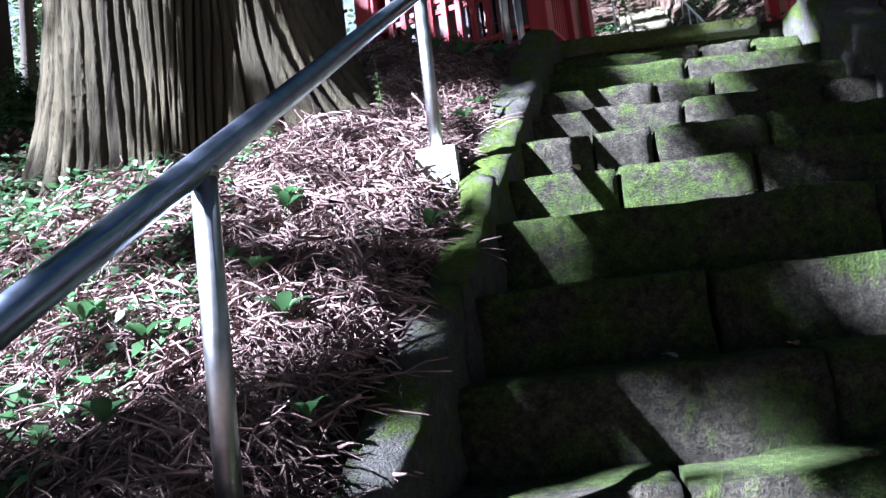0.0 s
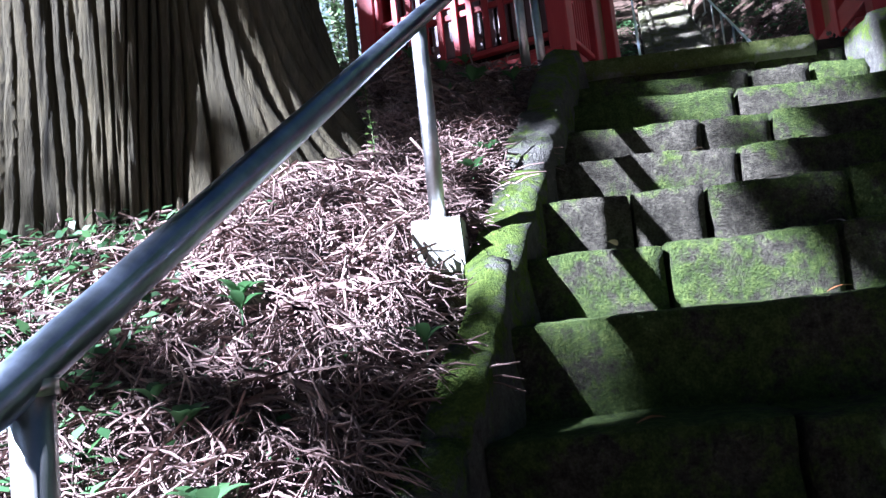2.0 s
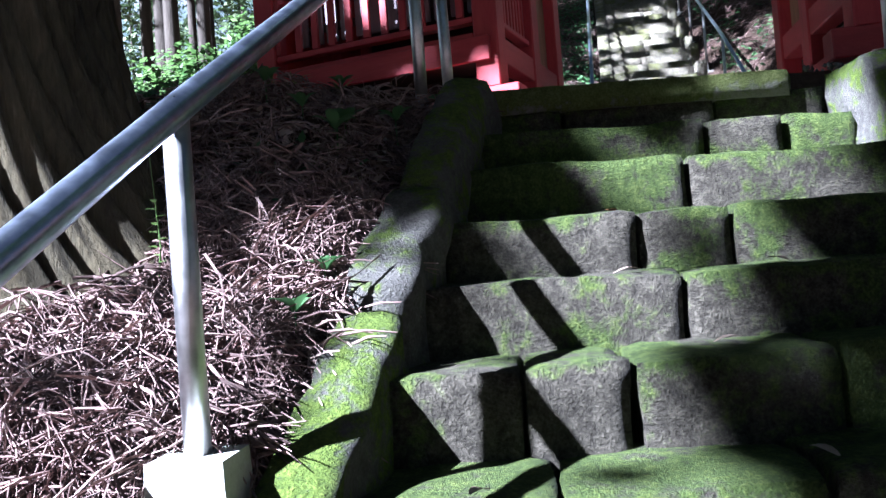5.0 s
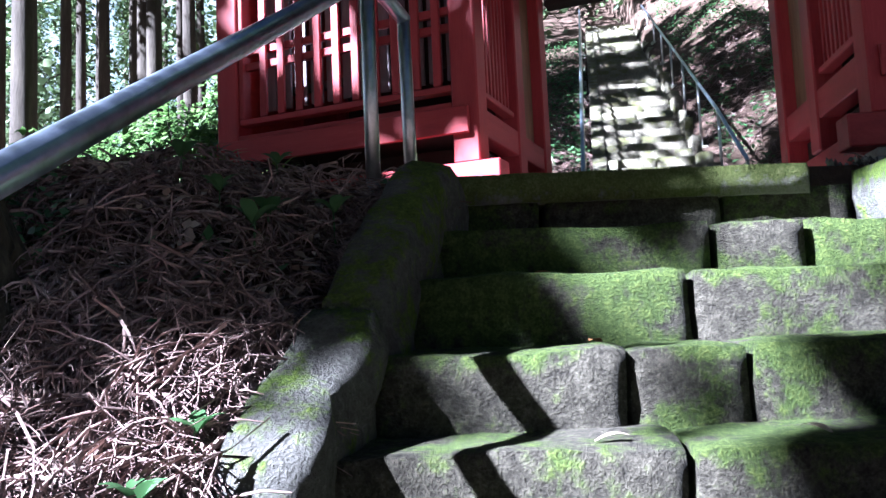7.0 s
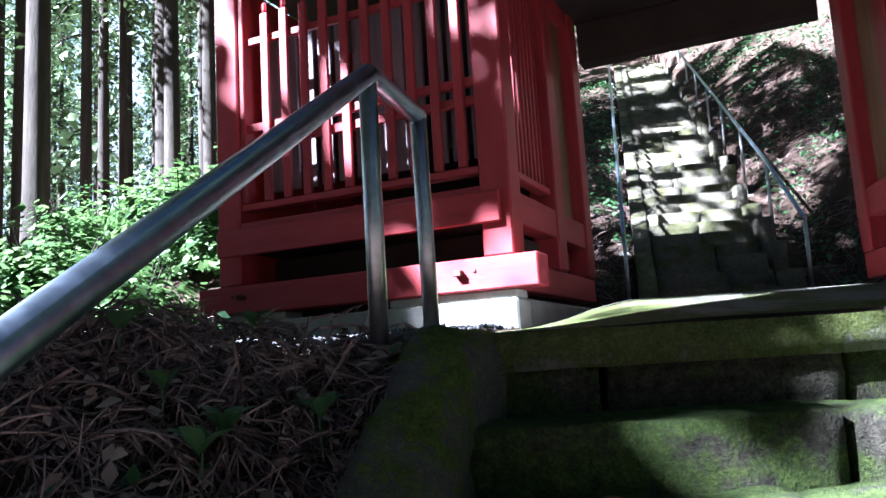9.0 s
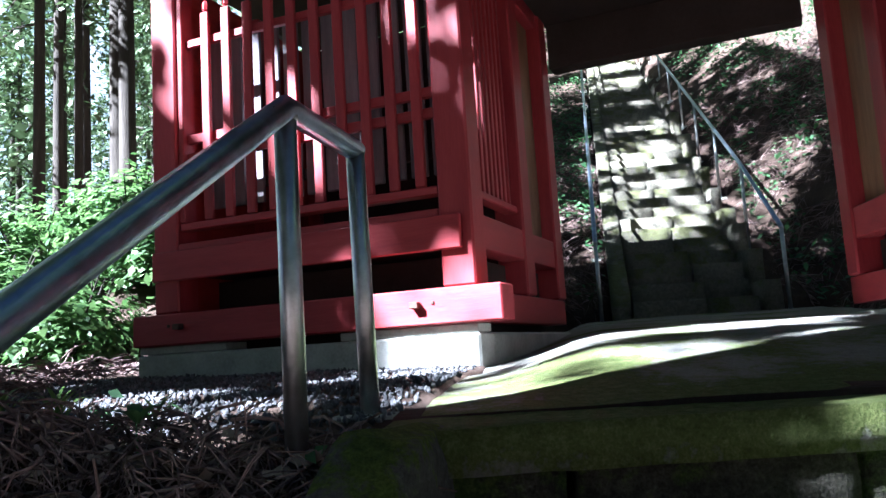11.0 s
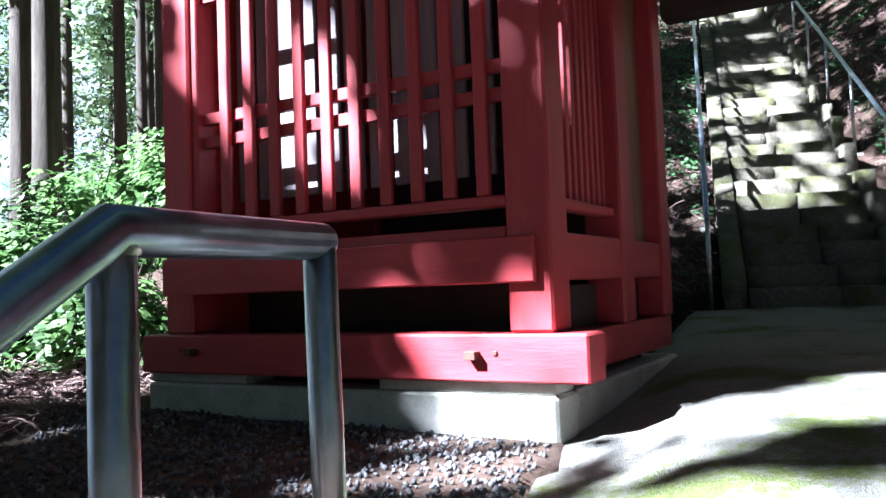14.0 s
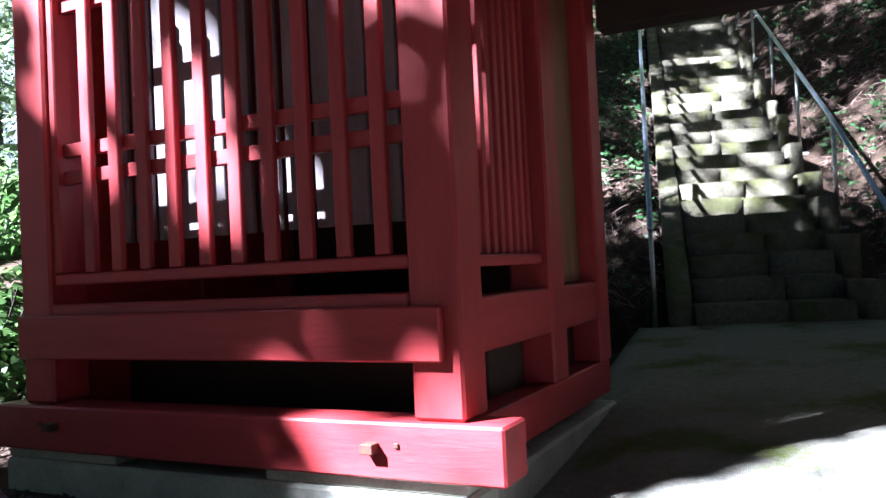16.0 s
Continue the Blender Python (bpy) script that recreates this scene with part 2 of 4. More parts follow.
def rough_block(x0, x1, y0, y1, z0, z1, amp=0.012, bev=0.02, cut=0.07, seed=0.0):
    """A worn stone: rounded edges and an uneven surface."""
    bm = bmesh.new()
    bmesh.ops.create_cube(bm, size=1.0)
    lo, hi = Vector((x0, y0, z0)), Vector((x1, y1, z1))
    for v in bm.verts:
        v.co = Vector([lo[i] + (v.co[i] + 0.5) * (hi[i] - lo[i]) for i in range(3)])
    for axis in range(3):
        n = max(1, min(14, int((hi[axis] - lo[axis]) / cut)))
        for c in range(1, n):
            at = Vector((0, 0, 0))
            at[axis] = lo[axis] + (hi[axis] - lo[axis]) * c / n
            no = Vector((0, 0, 0))
            no[axis] = 1
            bmesh.ops.bisect_plane(bm, geom=list(bm.verts) + list(bm.edges) + list(bm.faces), plane_co=at, plane_no=no)
    for v in bm.verts:
        c = Vector([min(max(v.co[i], lo[i] + bev), hi[i] - bev) for i in range(3)])
        d = v.co - c
        if d.length > 1e-6:
            v.co = c + d.normalized() * bev
        p = v.co * 5.0 + Vector((seed, seed * 1.7, 0))
        v.co += Vector((noise.noise(p), noise.noise(p + Vector((9, 0, 0))), noise.noise(p + Vector((0, 9, 0))))) * amp
        v.co += noise.noise_vector(p * 3.2) * amp * 0.5
    return bm


def tube(points, radius, sides=14):
    """A pipe along points, mitred at the bends."""
    bm = bmesh.new()
    pts = [Vector(p) for p in points]
    rings = []
    for i, p in enumerate(pts):
        a = (pts[i] - pts[i - 1]).normalized() if i else (pts[1] - pts[0]).normalized()
        b = (pts[i + 1] - pts[i]).normalized() if i < len(pts) - 1 else a
        t = (a + b).normalized()
        side = t.cross(Vector((0, 0, 1)))
        side = side.normalized() if side.length > 0.05 else Vector((1, 0, 0))
        up = side.cross(t).normalized()
        r = radius[i] if isinstance(radius, (list, tuple)) else radius
        rings.append([bm.verts.new(p + side * (r * math.cos(k * math.tau / sides)) + up * (r * math.sin(k * math.tau / sides))) for k in range(sides)])
    for q, r in zip(rings, rings[1:]):
        for k in range(sides):
            bm.faces.new((q[k], q[(k + 1) % sides], r[(k + 1) % sides], r[k]))
    bm.faces.new(rings[0][::-1]), bm.faces.new(rings[-1])
    bmesh.ops.recalc_face_normals(bm, faces=bm.faces)
    return bm


def smooth(a, b, x):
    t = min(1.0, max(0.0, (x - a) / (b - a)))
    return t * t * (3 - 2 * t)


# ---- the lie of the land ----
STEP_Z = [3.0, 2.79, 2.625, 2.43, 2.245, 2.065, 1.86, 1.65, 1.395, 1.15, 0.90]
STEP_Z += [STEP_Z[-1] - 0.2 * (k + 1) for k in range(12)]
SKEW = 0.10


def step_y(k, x):
    return 4.775 - 0.296 * k + SKEW * (x - 1.2)


def stair_line(y):
    return 2.80 + (y - 4.46) * 0.655


def curb_x(y):
    return 0.862 + (y - 4.73) * 0.183


def curb_z(y):
    return min(2.25 + 0.685 * (y - 3.4), 3.0)


def landing_z(y, x=None):
    """The landing rises away from the stairs, and from its west edge."""
    z = 3.0 + 0.045 * (min(y, 11.2) - 4.9)
    return z if x is None else z + 0.11 * smooth(0.0, 0.6, x - 0.75 - 0.085 * (y - 5)) * smooth(4.9, 6.4, y)


def ground_z(x, y):
    n = 0.07 * noise.noise(Vector((x * 1.3, y * 1.3, 0))) + 0.03 * noise.noise(Vector((x * 2.7, y * 2.7, 3)))
    slope = stair_line(y) + 0.01 + 0.17 * smooth(0.0, 0.9, abs(x - 1.5) - 0.9)
    slope = max(slope, -4.0)
    flat = landing_z(y) + 0.02
    z = min(slope, flat) if y < 5.4 else flat
    if y > 11.0:
        z += (min(y, 60) - 11.0) * 0.52 * smooth(-6.5, -1.0, x)
    z += 0.75 * max(0.0, min(x, 9) - 4.3) * smooth(8.0, 10.5, y) + 1.0 * smooth(8.8, 10.8, y) * smooth(-8, -2.6, x) * smooth(1.7, 0.4, x)
    z -= 0.12 * max(0.0, min(-x - 9, 40)) if x < -9 else 0.0
    n *= 0.25 if (4.9 < y < 11 and -1.6 < x < 4.2) else 1.0
    z += n
    if y < 4.9 and curb_x(y) - 0.06 < x < 2.36:
        z = stair_line(y) - 0.45
    if 5.0 < y < 11.3 and 0.78 < x - 0.08 * (y - 5) < (1.86 if y < 6.6 else 3.6):
        z = landing_z(y) - 0.12
    if y >= 10.9 and 2.02 + 0.12 * (y - 10.85) < x < 3.5 + 0.12 * (y - 10.85):
        z = landing_z(y) - 0.40 + (min(y, 60) - 10.85) * 0.52
    return z


def spread(lo, hi, near_lo, near_hi, fine, coarse):
    """Grid lines: fine in the middle, wider and wider outwards."""
    out = list(np.arange(near_lo, near_hi + 1e-6, fine))
    step, x = fine, near_lo
    while x > lo:
        step = min(step * 1.25, coarse)
        x -= step
        out.insert(0, x)
    step, x = fine, near_hi
    while x < hi:
        step = min(step * 1.25, coarse)
        x += step
        out.append(x)
    return out


gx, gy = spread(-300, 300, -4.5, 6.5, 0.11, 40), spread(-200, 300, -1.5, 16.0, 0.11, 40)
gv = [(x, y, ground_z(x, y)) for y in gy for x in gx]
w = len(gx)
gf = [(j * w + i, j * w + i + 1, (j + 1) * w + i + 1, (j + 1) * w + i) for j in range(len(gy) - 1) for i in range(w - 1)]
tagged(raw("ground", gv, gf, SOIL, smooth=True), "dark brown forest soil sloping beside the stone stairs", "ground", kind="structure")


# ---- lower stairs ----
stairs = empty("stone_stairs", Matrix.Identity(4), "worn mossy stone block stairs climbing to the landing", "stairs", kind="structure")
JOINTS = {0: (1.12, 1.75), 1: (1.635, 1.93), 2: (1.486,), 3: (1.26, 1.546), 4: (1.327, 1.95), 5: (0.88, 1.131, 1.6), 6: (0.94, 1.45), 7: (1.75,), 8: (1.1,), 9: (1.308,), 10: (0.875, 1.6)}
rng = random.Random(4)
for k in range(0, 19):
    left, right = curb_x(step_y(k, 0.7)) - 0.03, 2.22
    cuts = [left, *JOINTS.get(k, (rng.uniform(0.8, 1.2), rng.uniform(1.5, 1.9))), right]
    for a, b in zip(cuts, cuts[1:]):
        mid = (a + b) / 2
        top = STEP_Z[k] + rng.uniform(-0.006, 0.006) - (0.06 if k == 0 else 0)
        front = rng.uniform(-0.012, 0.012)
        bm = rough_block(a + 0.004, b - 0.004, front, 0.40, top - 0.30, top, 0.013, 0.02, 0.048, seed=k * 3.1 + a * 7)
        for v in bm.verts:
            v.co.y += step_y(k, v.co.x)
        part("stone_block", bm, STEP, stairs, smooth=True)

curb_left = empty("stone_curb", Matrix.Identity(4), "moss-covered sloping stone curb along the stairs", "curb", "stair curbs", "structure")
curb_right = empty("stone_curb", Matrix.Identity(4), "moss-covered sloping stone curb along the stairs", "curb", "stair curbs", "structure")


def curb_run(parent, inner, width, side):
    y, i = -1.4, 0
    while y < 4.66:
        n = min(y + rng.choice((0.45, 0.6, 0.75, 0.9)), 4.86)
        if 4.86 - n < 0.3:
            n = 4.86
        wd, lift = width + rng.uniform(-0.02, 0.05), rng.uniform(-0.03, 0.03)
        bm = rough_block(-wd if side < 0 else 0.0, 0.0 if side < 0 else wd, y + 0.006, n - 0.006, -0.42, 0.0, 0.03, 0.03, 0.05, seed=y * 5 + side)
        for v in bm.verts:
            yy = v.co.y
            v.co.x += inner(yy)
            v.co.z += curb_z(yy) + lift
        part("curb_stone", bm, CURB, parent, smooth=True)
        y, i = n, i + 1


curb_run(curb_left, curb_x, 0.14, -1)
curb_run(curb_right, lambda y: 2.19 + 0.0 * y, 0.22, 1)

# ---- landing ----
lv, lf = [], []
rows_y = list(np.arange(4.74, 11.01, 0.07))
for y in rows_y:
    a, b = 0.72 + 0.085 * (y - 5.0), 2.16 + 0.43 * (y - 5.0)
    if y > 6.6:
        a = 0.856 + 0.22 * (y - 6.6)
    if y > 7.4:
        b = 3.192 + 0.24 * (y - 7.4)
    for i in range(25):
        x = a + (b - a) * i / 24
        lv.append((x, y + SKEW * (x - 1.2) * smooth(5.7, 4.8, y), landing_z(max(y, 4.9), x) + 0.006 + 0.02 * noise.noise(Vector((x * 0.8, y * 0.8, 7))) * smooth(4.9, 5.4, y) + 0.004 * noise.noise(Vector((x * 9, y * 9, 1)))))
for j in range(len(rows_y) - 1):
    for i in range(24):
        lf.append((j * 25 + i, j * 25 + i + 1, j * 25 + 26 + i, j * 25 + 25 + i))
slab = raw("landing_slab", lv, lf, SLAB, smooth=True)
sol = slab.modifiers.new("thick", "SOLIDIFY")
sol.thickness, sol.offset = 0.10, -1
tagged(slab, "sunlit concrete landing path greened with moss", "path", kind="structure")


# ---- upper stairs ----
def up_left(y):
    return 2.24 + 0.123 * (y - 10.85)


upper = empty("upper_stone_stairs", Matrix.Identity(4), "long steep flight of pale stone steps up the hillside", "stairs", kind="structure")
for k in range(1, 44):
    y, top = 10.85 + 0.365 * (k - 1), 3.36 + 0.19 * k
    a, b = up_left(y), up_left(y) + 1.2
    cut = rng.uniform(a + 0.45, b - 0.45)
    for x0, x1 in ((a, cut), (cut, b)):
        f = rng.uniform(-0.015, 0.015)
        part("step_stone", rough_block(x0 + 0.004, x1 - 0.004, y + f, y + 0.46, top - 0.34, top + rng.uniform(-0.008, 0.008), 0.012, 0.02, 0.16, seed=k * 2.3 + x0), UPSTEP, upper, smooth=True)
run = empty("upper_curb", Matrix.Identity(4), "sloping stone edging beside the upper steps", "curb", "upper curbs", "structure")
for j in range(15):
    y = 10.9 + j * 1.05
    bm = rough_block(-0.2, 0.0, y, y + 1.04, -0.4, 0.0, 0.012, 0.02, 0.16, seed=j)
    for v in bm.verts:
        v.co += Vector((up_left(v.co.y) - 0.01, 0, 3.39 + 0.52 * (v.co.y - 10.6)))
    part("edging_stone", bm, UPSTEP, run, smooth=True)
run = empty("upper_curb", Matrix.Identity(4), "stepped stone edging beside the upper steps", "curb", "upper curbs", "structure")
for j in range(1, 43, 2):
    y, x = 10.85 + 0.365 * (j - 1), up_left(10.85 + 0.365 * j) + 1.21
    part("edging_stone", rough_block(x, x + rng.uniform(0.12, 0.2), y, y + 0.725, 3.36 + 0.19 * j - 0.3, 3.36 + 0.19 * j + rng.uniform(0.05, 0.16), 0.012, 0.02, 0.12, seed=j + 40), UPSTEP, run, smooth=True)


# ---- handrails ----
def footing(parent, x, y, z, size=0.15, depth=0.3):
    bm = rough_block(-size / 2, size / 2, -size / 2, size / 2, -depth, 0, 0.003, 0.008, 0.08, seed=x)
    for v in bm.verts:
        v.co.x *= 1 - 0.25 * v.co.z
        v.co.y *= 1 - 0.25 * v.co.z
        v.co += Vector((x, y, z))
    return part("footing", bm, CONCRETE, parent, "pale concrete footing block")


def handrail(label, line, posts, r=0.024):
    rail = empty("handrail", Matrix.Identity(4), label, "handrail", "stair handrails")
    part("rail_pipe", tube(line, r + 0.003, 18), RAILSTEEL, rail, "polished steel rail pipe", smooth=True)
    for (x, y, z0, z1, foot) in posts:
        post = part("post", tube([(x, y, z0 - 0.05), (x, y, z1)], r, 14), STEEL, rail, smooth=True)
        part("weld_collar", tube([(x, y, z1 - 0.02), (x, y, z1)], r + 0.004, 14), STEEL, post, smooth=True)
        if foot:
            footing(rail, x, y, z0)
    return rail


low_rail = handrail("galvanised steel pipe handrail beside the lower stairs", [(-0.30, -0.40, 0.527), (0.02, 1.36, 1.655), (0.295, 2.905, 2.65), (0.566, 4.65, 3.716), (0.64, 5.075, 3.722)],
                    [(0.02, 1.36, 0.92, 1.645, True), (0.275, 2.90, 1.995, 2.64, True), (0.562, 4.66, 2.97, 3.71, False)], 0.0255)
part("end_post", tube([(0.64, 5.064, 3.722), (0.648, 5.068, 2.95)], 0.0255, 14), STEEL, low_rail, smooth=True)
footing(low_rail, 0.635, 5.06, 3.025, 0.17, 0.12)


def slope_rail(x0, first_y, n, label, gap, base_z):
    pts, posts = [], []
    for i in range(n):
        y = first_y + i * gap
        z = ground_z(x0 + 0.12 * (y - 10.85), y) if i else base_z
        zt = 3.36 + 0.52 * (y - 10.6) + 0.78 if i else base_z + 0.80
        posts.append((x0 + 0.12 * (y - 10.85), y, z, zt, i > 0))
        pts.append((x0 + 0.12 * (y - 10.85), y, zt))
    return handrail(label, pts, posts, 0.02)


slope_rail(1.93, 10.95, 9, "thin steel handrail up the hillside steps", 1.75, 3.37)
slope_rail(3.72, 10.9, 9, "thin steel handrail up the hillside steps", 1.75, 3.385)
handrail("galvanised steel pipe handrail across the stairs", [(2.40, 1.2, 1.57), (2.55, 4.70, 3.775), (2.58, 5.1, 3.775)],
         [(2.47, 2.9, 1.95, 2.62, True), (2.55, 4.68, 2.95, 3.76, False), (2.58, 5.08, 2.95, 3.76, False)])

# ---- the gate ----
GATE = Matrix.Translation((0.886, 6.72, 0)) @ Matrix.Rotation(radians(-18.5), 4, "Z")
gate = empty("shrine_gate", GATE, "red-painted wooden shrine gate with two latticed bays", "gate")


EAST = Matrix.Translation((1.62, 1.85, 0)) @ Matrix.Rotation(radians(14.5), 4, "Z") @ Matrix.Translation((-1.5, -1.85, 0))


def gx_box(flip, x0, x1, *rest):
    """A timber of the west bay, or its mirror image in the east bay, which stands a little askew."""
    if not flip:
        return box(x0, x1, *rest)
    bm = box(1.5 - x1, 1.5 - x0, *rest)
    bmesh.ops.transform(bm, matrix=EAST, verts=bm.verts)
    return bm


def bay(flip):
    """One latticed bay: the left one, or its mirror image across the passage."""
    def add(name, x0, x1, y0, y1, z0, z1, m=RED, bev=0.006, label=""):
        return part(name, gx_box(flip, x0, x1, y0, y1, z0, z1, bev), m, gate, label)
    add("footing_beam", -2.06, 0.0, 0.0, 0.2, 2.9, 3.255, CONCRETE, 0.012, "greenish concrete plinth")
    add("footing_beam", -0.2, 0.0, 0.203, 1.72, 2.95, 3.255, CONCRETE, 0.012)
    add("footing_pad", -2.05, -1.45, 0.01, 0.19, 3.258, 3.30, CONCRETE, 0.005)
    add("footing_pad", -0.75, -0.01, 0.01, 0.19, 3.258, 3.30, CONCRETE, 0.005)
    sill = add("sill", -2.06, 0.133, -0.035, 0.14, 3.303, 3.475, REDX, 0.008)
    add("side_sill", -0.16, -0.02, 0.143, 1.70, 3.303, 3.46, REDY)
    for x in (-1.93, -0.172):
        for y in (0.0, 0.83, 1.50):
            add("post", x, x + 0.172, y, y + 0.172, 3.478 if y < 0.1 else 3.463, 5.50, RED, 0.01)
    add("tie_beam", -1.915, -0.054, -0.034, -0.003, 3.655, 3.822, REDX, 0.006)
    add("beam_cap", -1.757, -0.174, 0.004, 0.07, 3.80, 3.862, REDX, 0.006)
    for x in (-1.72, -0.30):
        add("peg", x - 0.022, x + 0.022, -0.075, -0.03, 3.385, 3.415, IRON, 0.002, "rusty iron peg").parent = sill
    for x in (-1.80, -0.215):
        add("nail_head", x - 0.008, x + 0.008, -0.042, -0.03, 3.40, 3.416, IRON, 0.002).parent = sill
    # front lattice
    add("lattice_rail", -1.757, -0.174, 0.02, 0.10, 3.935, 3.978, REDX)
    for z0, z1 in ((4.33, 4.383), (4.438, 4.49), (5.01, 5.055)):
        add("lattice_rail", -1.757, -0.174, 0.052, 0.085, z0, z1, REDX, 0.003)
    add("lattice_stile", -1.757, -1.72, 0.02, 0.10, 3.981, 5.49)
    for i in range(10):
        x = -1.56 + i * 0.1435
        slat = add("lattice_slat", x - 0.027, x + 0.027, 0.022, 0.05, 3.981, 5.185, RED, 0.004)
        add("slat_tip", x - 0.019, x + 0.019, 0.024, 0.048, 5.188, 5.26, RED, 0.016).parent = slat
    # passage side: slatted half, then a boarded half
    add("side_tie", -0.14, -0.012, 0.174, 1.498, 3.66, 3.835, REDY)
    add("side_rail", -0.11, -0.03, 0.174, 0.828, 3.93, 3.97, REDY)
    for i in range(9):
        y = 0.225 + i * 0.07
        add("side_slat", -0.085, -0.055, y - 0.017, y + 0.017, 3.972, 5.28, RED, 0.003)
    add("side_panel", -0.11, -0.085, 1.005, 1.498, 3.84, 5.28, PLANK, 0.003, "brown wooden side panel")
    # inside: board wall, floor, back wall and outer wall
    for i in range(12):
        x = -1.74 + i * 0.13
        add("inner_board", x, x + 0.095, 0.30, 0.325, 4.10, 5.14, BOARD, 0.003, "grey weathered inner board")
    add("inner_rail", -1.75, -0.175, 0.328, 0.36, 4.20, 4.26, SHADETIMBER, 0.003)
    add("bay_floor", -1.90, -0.2, 0.15, 1.55, 3.70, 3.74, SHADETIMBER, 0.003)
    add("back_wall", -1.757, -0.174, 1.56, 1.60, 2.95, 5.50, SHADETIMBER, 0.003)
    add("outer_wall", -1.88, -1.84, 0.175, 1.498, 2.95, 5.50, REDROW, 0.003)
    # added dark boards that stand in for the shade under the floor
    add("under_board", -1.90, -0.16, 0.45, 0.48, 3.0, 3.68, SHADETIMBER, 0.003)
    add("under_board", -0.16, -0.13, 0.485, 1.49, 3.0, 3.64, SHADETIMBER, 0.003)
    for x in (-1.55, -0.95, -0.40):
        add("joist", x, x + 0.07, 0.15, 0.44, 3.745, 3.83, SHADETIMBER, 0.003)
    add("lintel", -2.1, 0.0, -0.02, 0.16, 5.503, 5.66)
    add("side_lintel", -0.15, -0.02, 0.174, 1.498, 5.283, 5.46)
    add("bracket", -0.10, 0.10, 0.0, 0.15, 5.663, 5.79)


bay(False)
bay(True)
# lintels coloured near-black for the shade on their undersides
part("passage_lintel", box(0.003, 2.02, 0.02, 0.15, 5.42, 5.60), SHADETIMBER, gate)
part("passage_lintel", box(0.003, 1.60, 1.69, 1.83, 5.05, 5.36), SHADETIMBER, gate)
part("passage_ceiling", box(-0.01, 2.05, -0.05, 1.88, 5.365, 5.40, 0), SHADETIMBER, gate)
part("gate_ceiling", box(-2.2, 4.2, -0.2, 2.2, 5.80, 5.84, 0), SHADETIMBER, gate)
for sgn in (0, 1):
    bm = box(-2.6, 4.4, -0.3, 0.96, 0, 0.06, 0.01)
    for v in bm.verts:
        yy = v.co.y
        v.co.z += 5.86 + (yy + 0.3) * 0.62
        if sgn:
            v.co.y = 1.86 - yy
    bmesh.ops.recalc_face_normals(bm, faces=bm.faces)
    part("roof_slope", bm, ROOF, gate)


# ---- trees ----
def trunk_mesh(r0, r1, height, sides, rings, flare, ridges, seed, strips=0, flat=1.0):
    v, f = [], []
    for j in range(rings + 1):
        t = j / rings
        z = height * t ** 2.2 if strips else height * t
        for i in range(sides):
            a = i * math.tau / sides
            r = r0 + (r1 - r0) * (z / height)
            r *= flat / math.sqrt((flat * math.cos(a)) ** 2 + math.sin(a) ** 2)
            r += flare * math.exp(-z / 0.45) * (1.0 if not strips else max(0.15, abs(math.cos(a)))) * (1 + 0.5 * math.sin(a * 5 + seed))
            tw = a + 0.10 * math.sin(z * 0.9 + seed)
            if strips:
                warp = 2.2 * noise.noise(Vector((math.cos(a) * 1.5, math.sin(a) * 1.5, z * 0.55 + seed))) + 0.5 * noise.noise(Vector((math.cos(a) * 6, math.sin(a) * 6, z * 0.8)))
                u = a * strips / math.tau + warp + 0.9 * z
                d = abs(u - math.floor(u) - 0.5) * 2
                w_ = noise.noise(Vector((math.floor(u) * 3.7 % 31, z * 0.9, seed)))
                r += ridges * (0.45 * w_ - 2.1 * smooth(0.66 + 0.25 * w_, 1.0, d))
                r += 0.42 * max(0.0, math.cos(a)) ** 2 * math.exp(-max(0.0, z - 0.3) / 0.45)
                r += 0.025 * math.sin(a * 3 + 1.2) + 0.025 * math.sin(a * 7 + 0.4)
            r += 0.25 * ridges * noise.noise(Vector((math.cos(a) * 30, math.sin(a) * 30, z * 5 + seed)))
            v.append((r * math.cos(a), r * math.sin(a), z - 0.35))
    for j in range(rings):
        for i in range(sides):
            f.append((j * sides + i, j * sides + (i + 1) % sides, (j + 1) * sides + (i + 1) % sides, (j + 1) * sides + i))
    return v, f


def leaf_cloud(centres, normals, sizes, rs, aspect=0.45):
    """Folded leaf blades, four corners each."""
    n = len(centres)
    d = rs.normal(size=(n, 3))
    d /= np.linalg.norm(d, axis=1)[:, None]
    nrm = normals + 0.45 * rs.normal(size=(n, 3))
    nrm /= np.linalg.norm(nrm, axis=1)[:, None]
    d -= (d * nrm).sum(1)[:, None] * nrm
    d /= np.linalg.norm(d, axis=1)[:, None] + 1e-6
    s = np.cross(nrm, d)
    L, W = sizes[:, None], sizes[:, None] * aspect
    c = np.asarray(centres)
    v = np.stack([c - d * L * 0.5, c + s * W * 0.5 + d * L * 0.05, c + d * L * 0.5, c - s * W * 0.5 + d * L * 0.05], 1).reshape(-1, 3)
    return v, np.arange(4 * n).reshape(-1, 4)


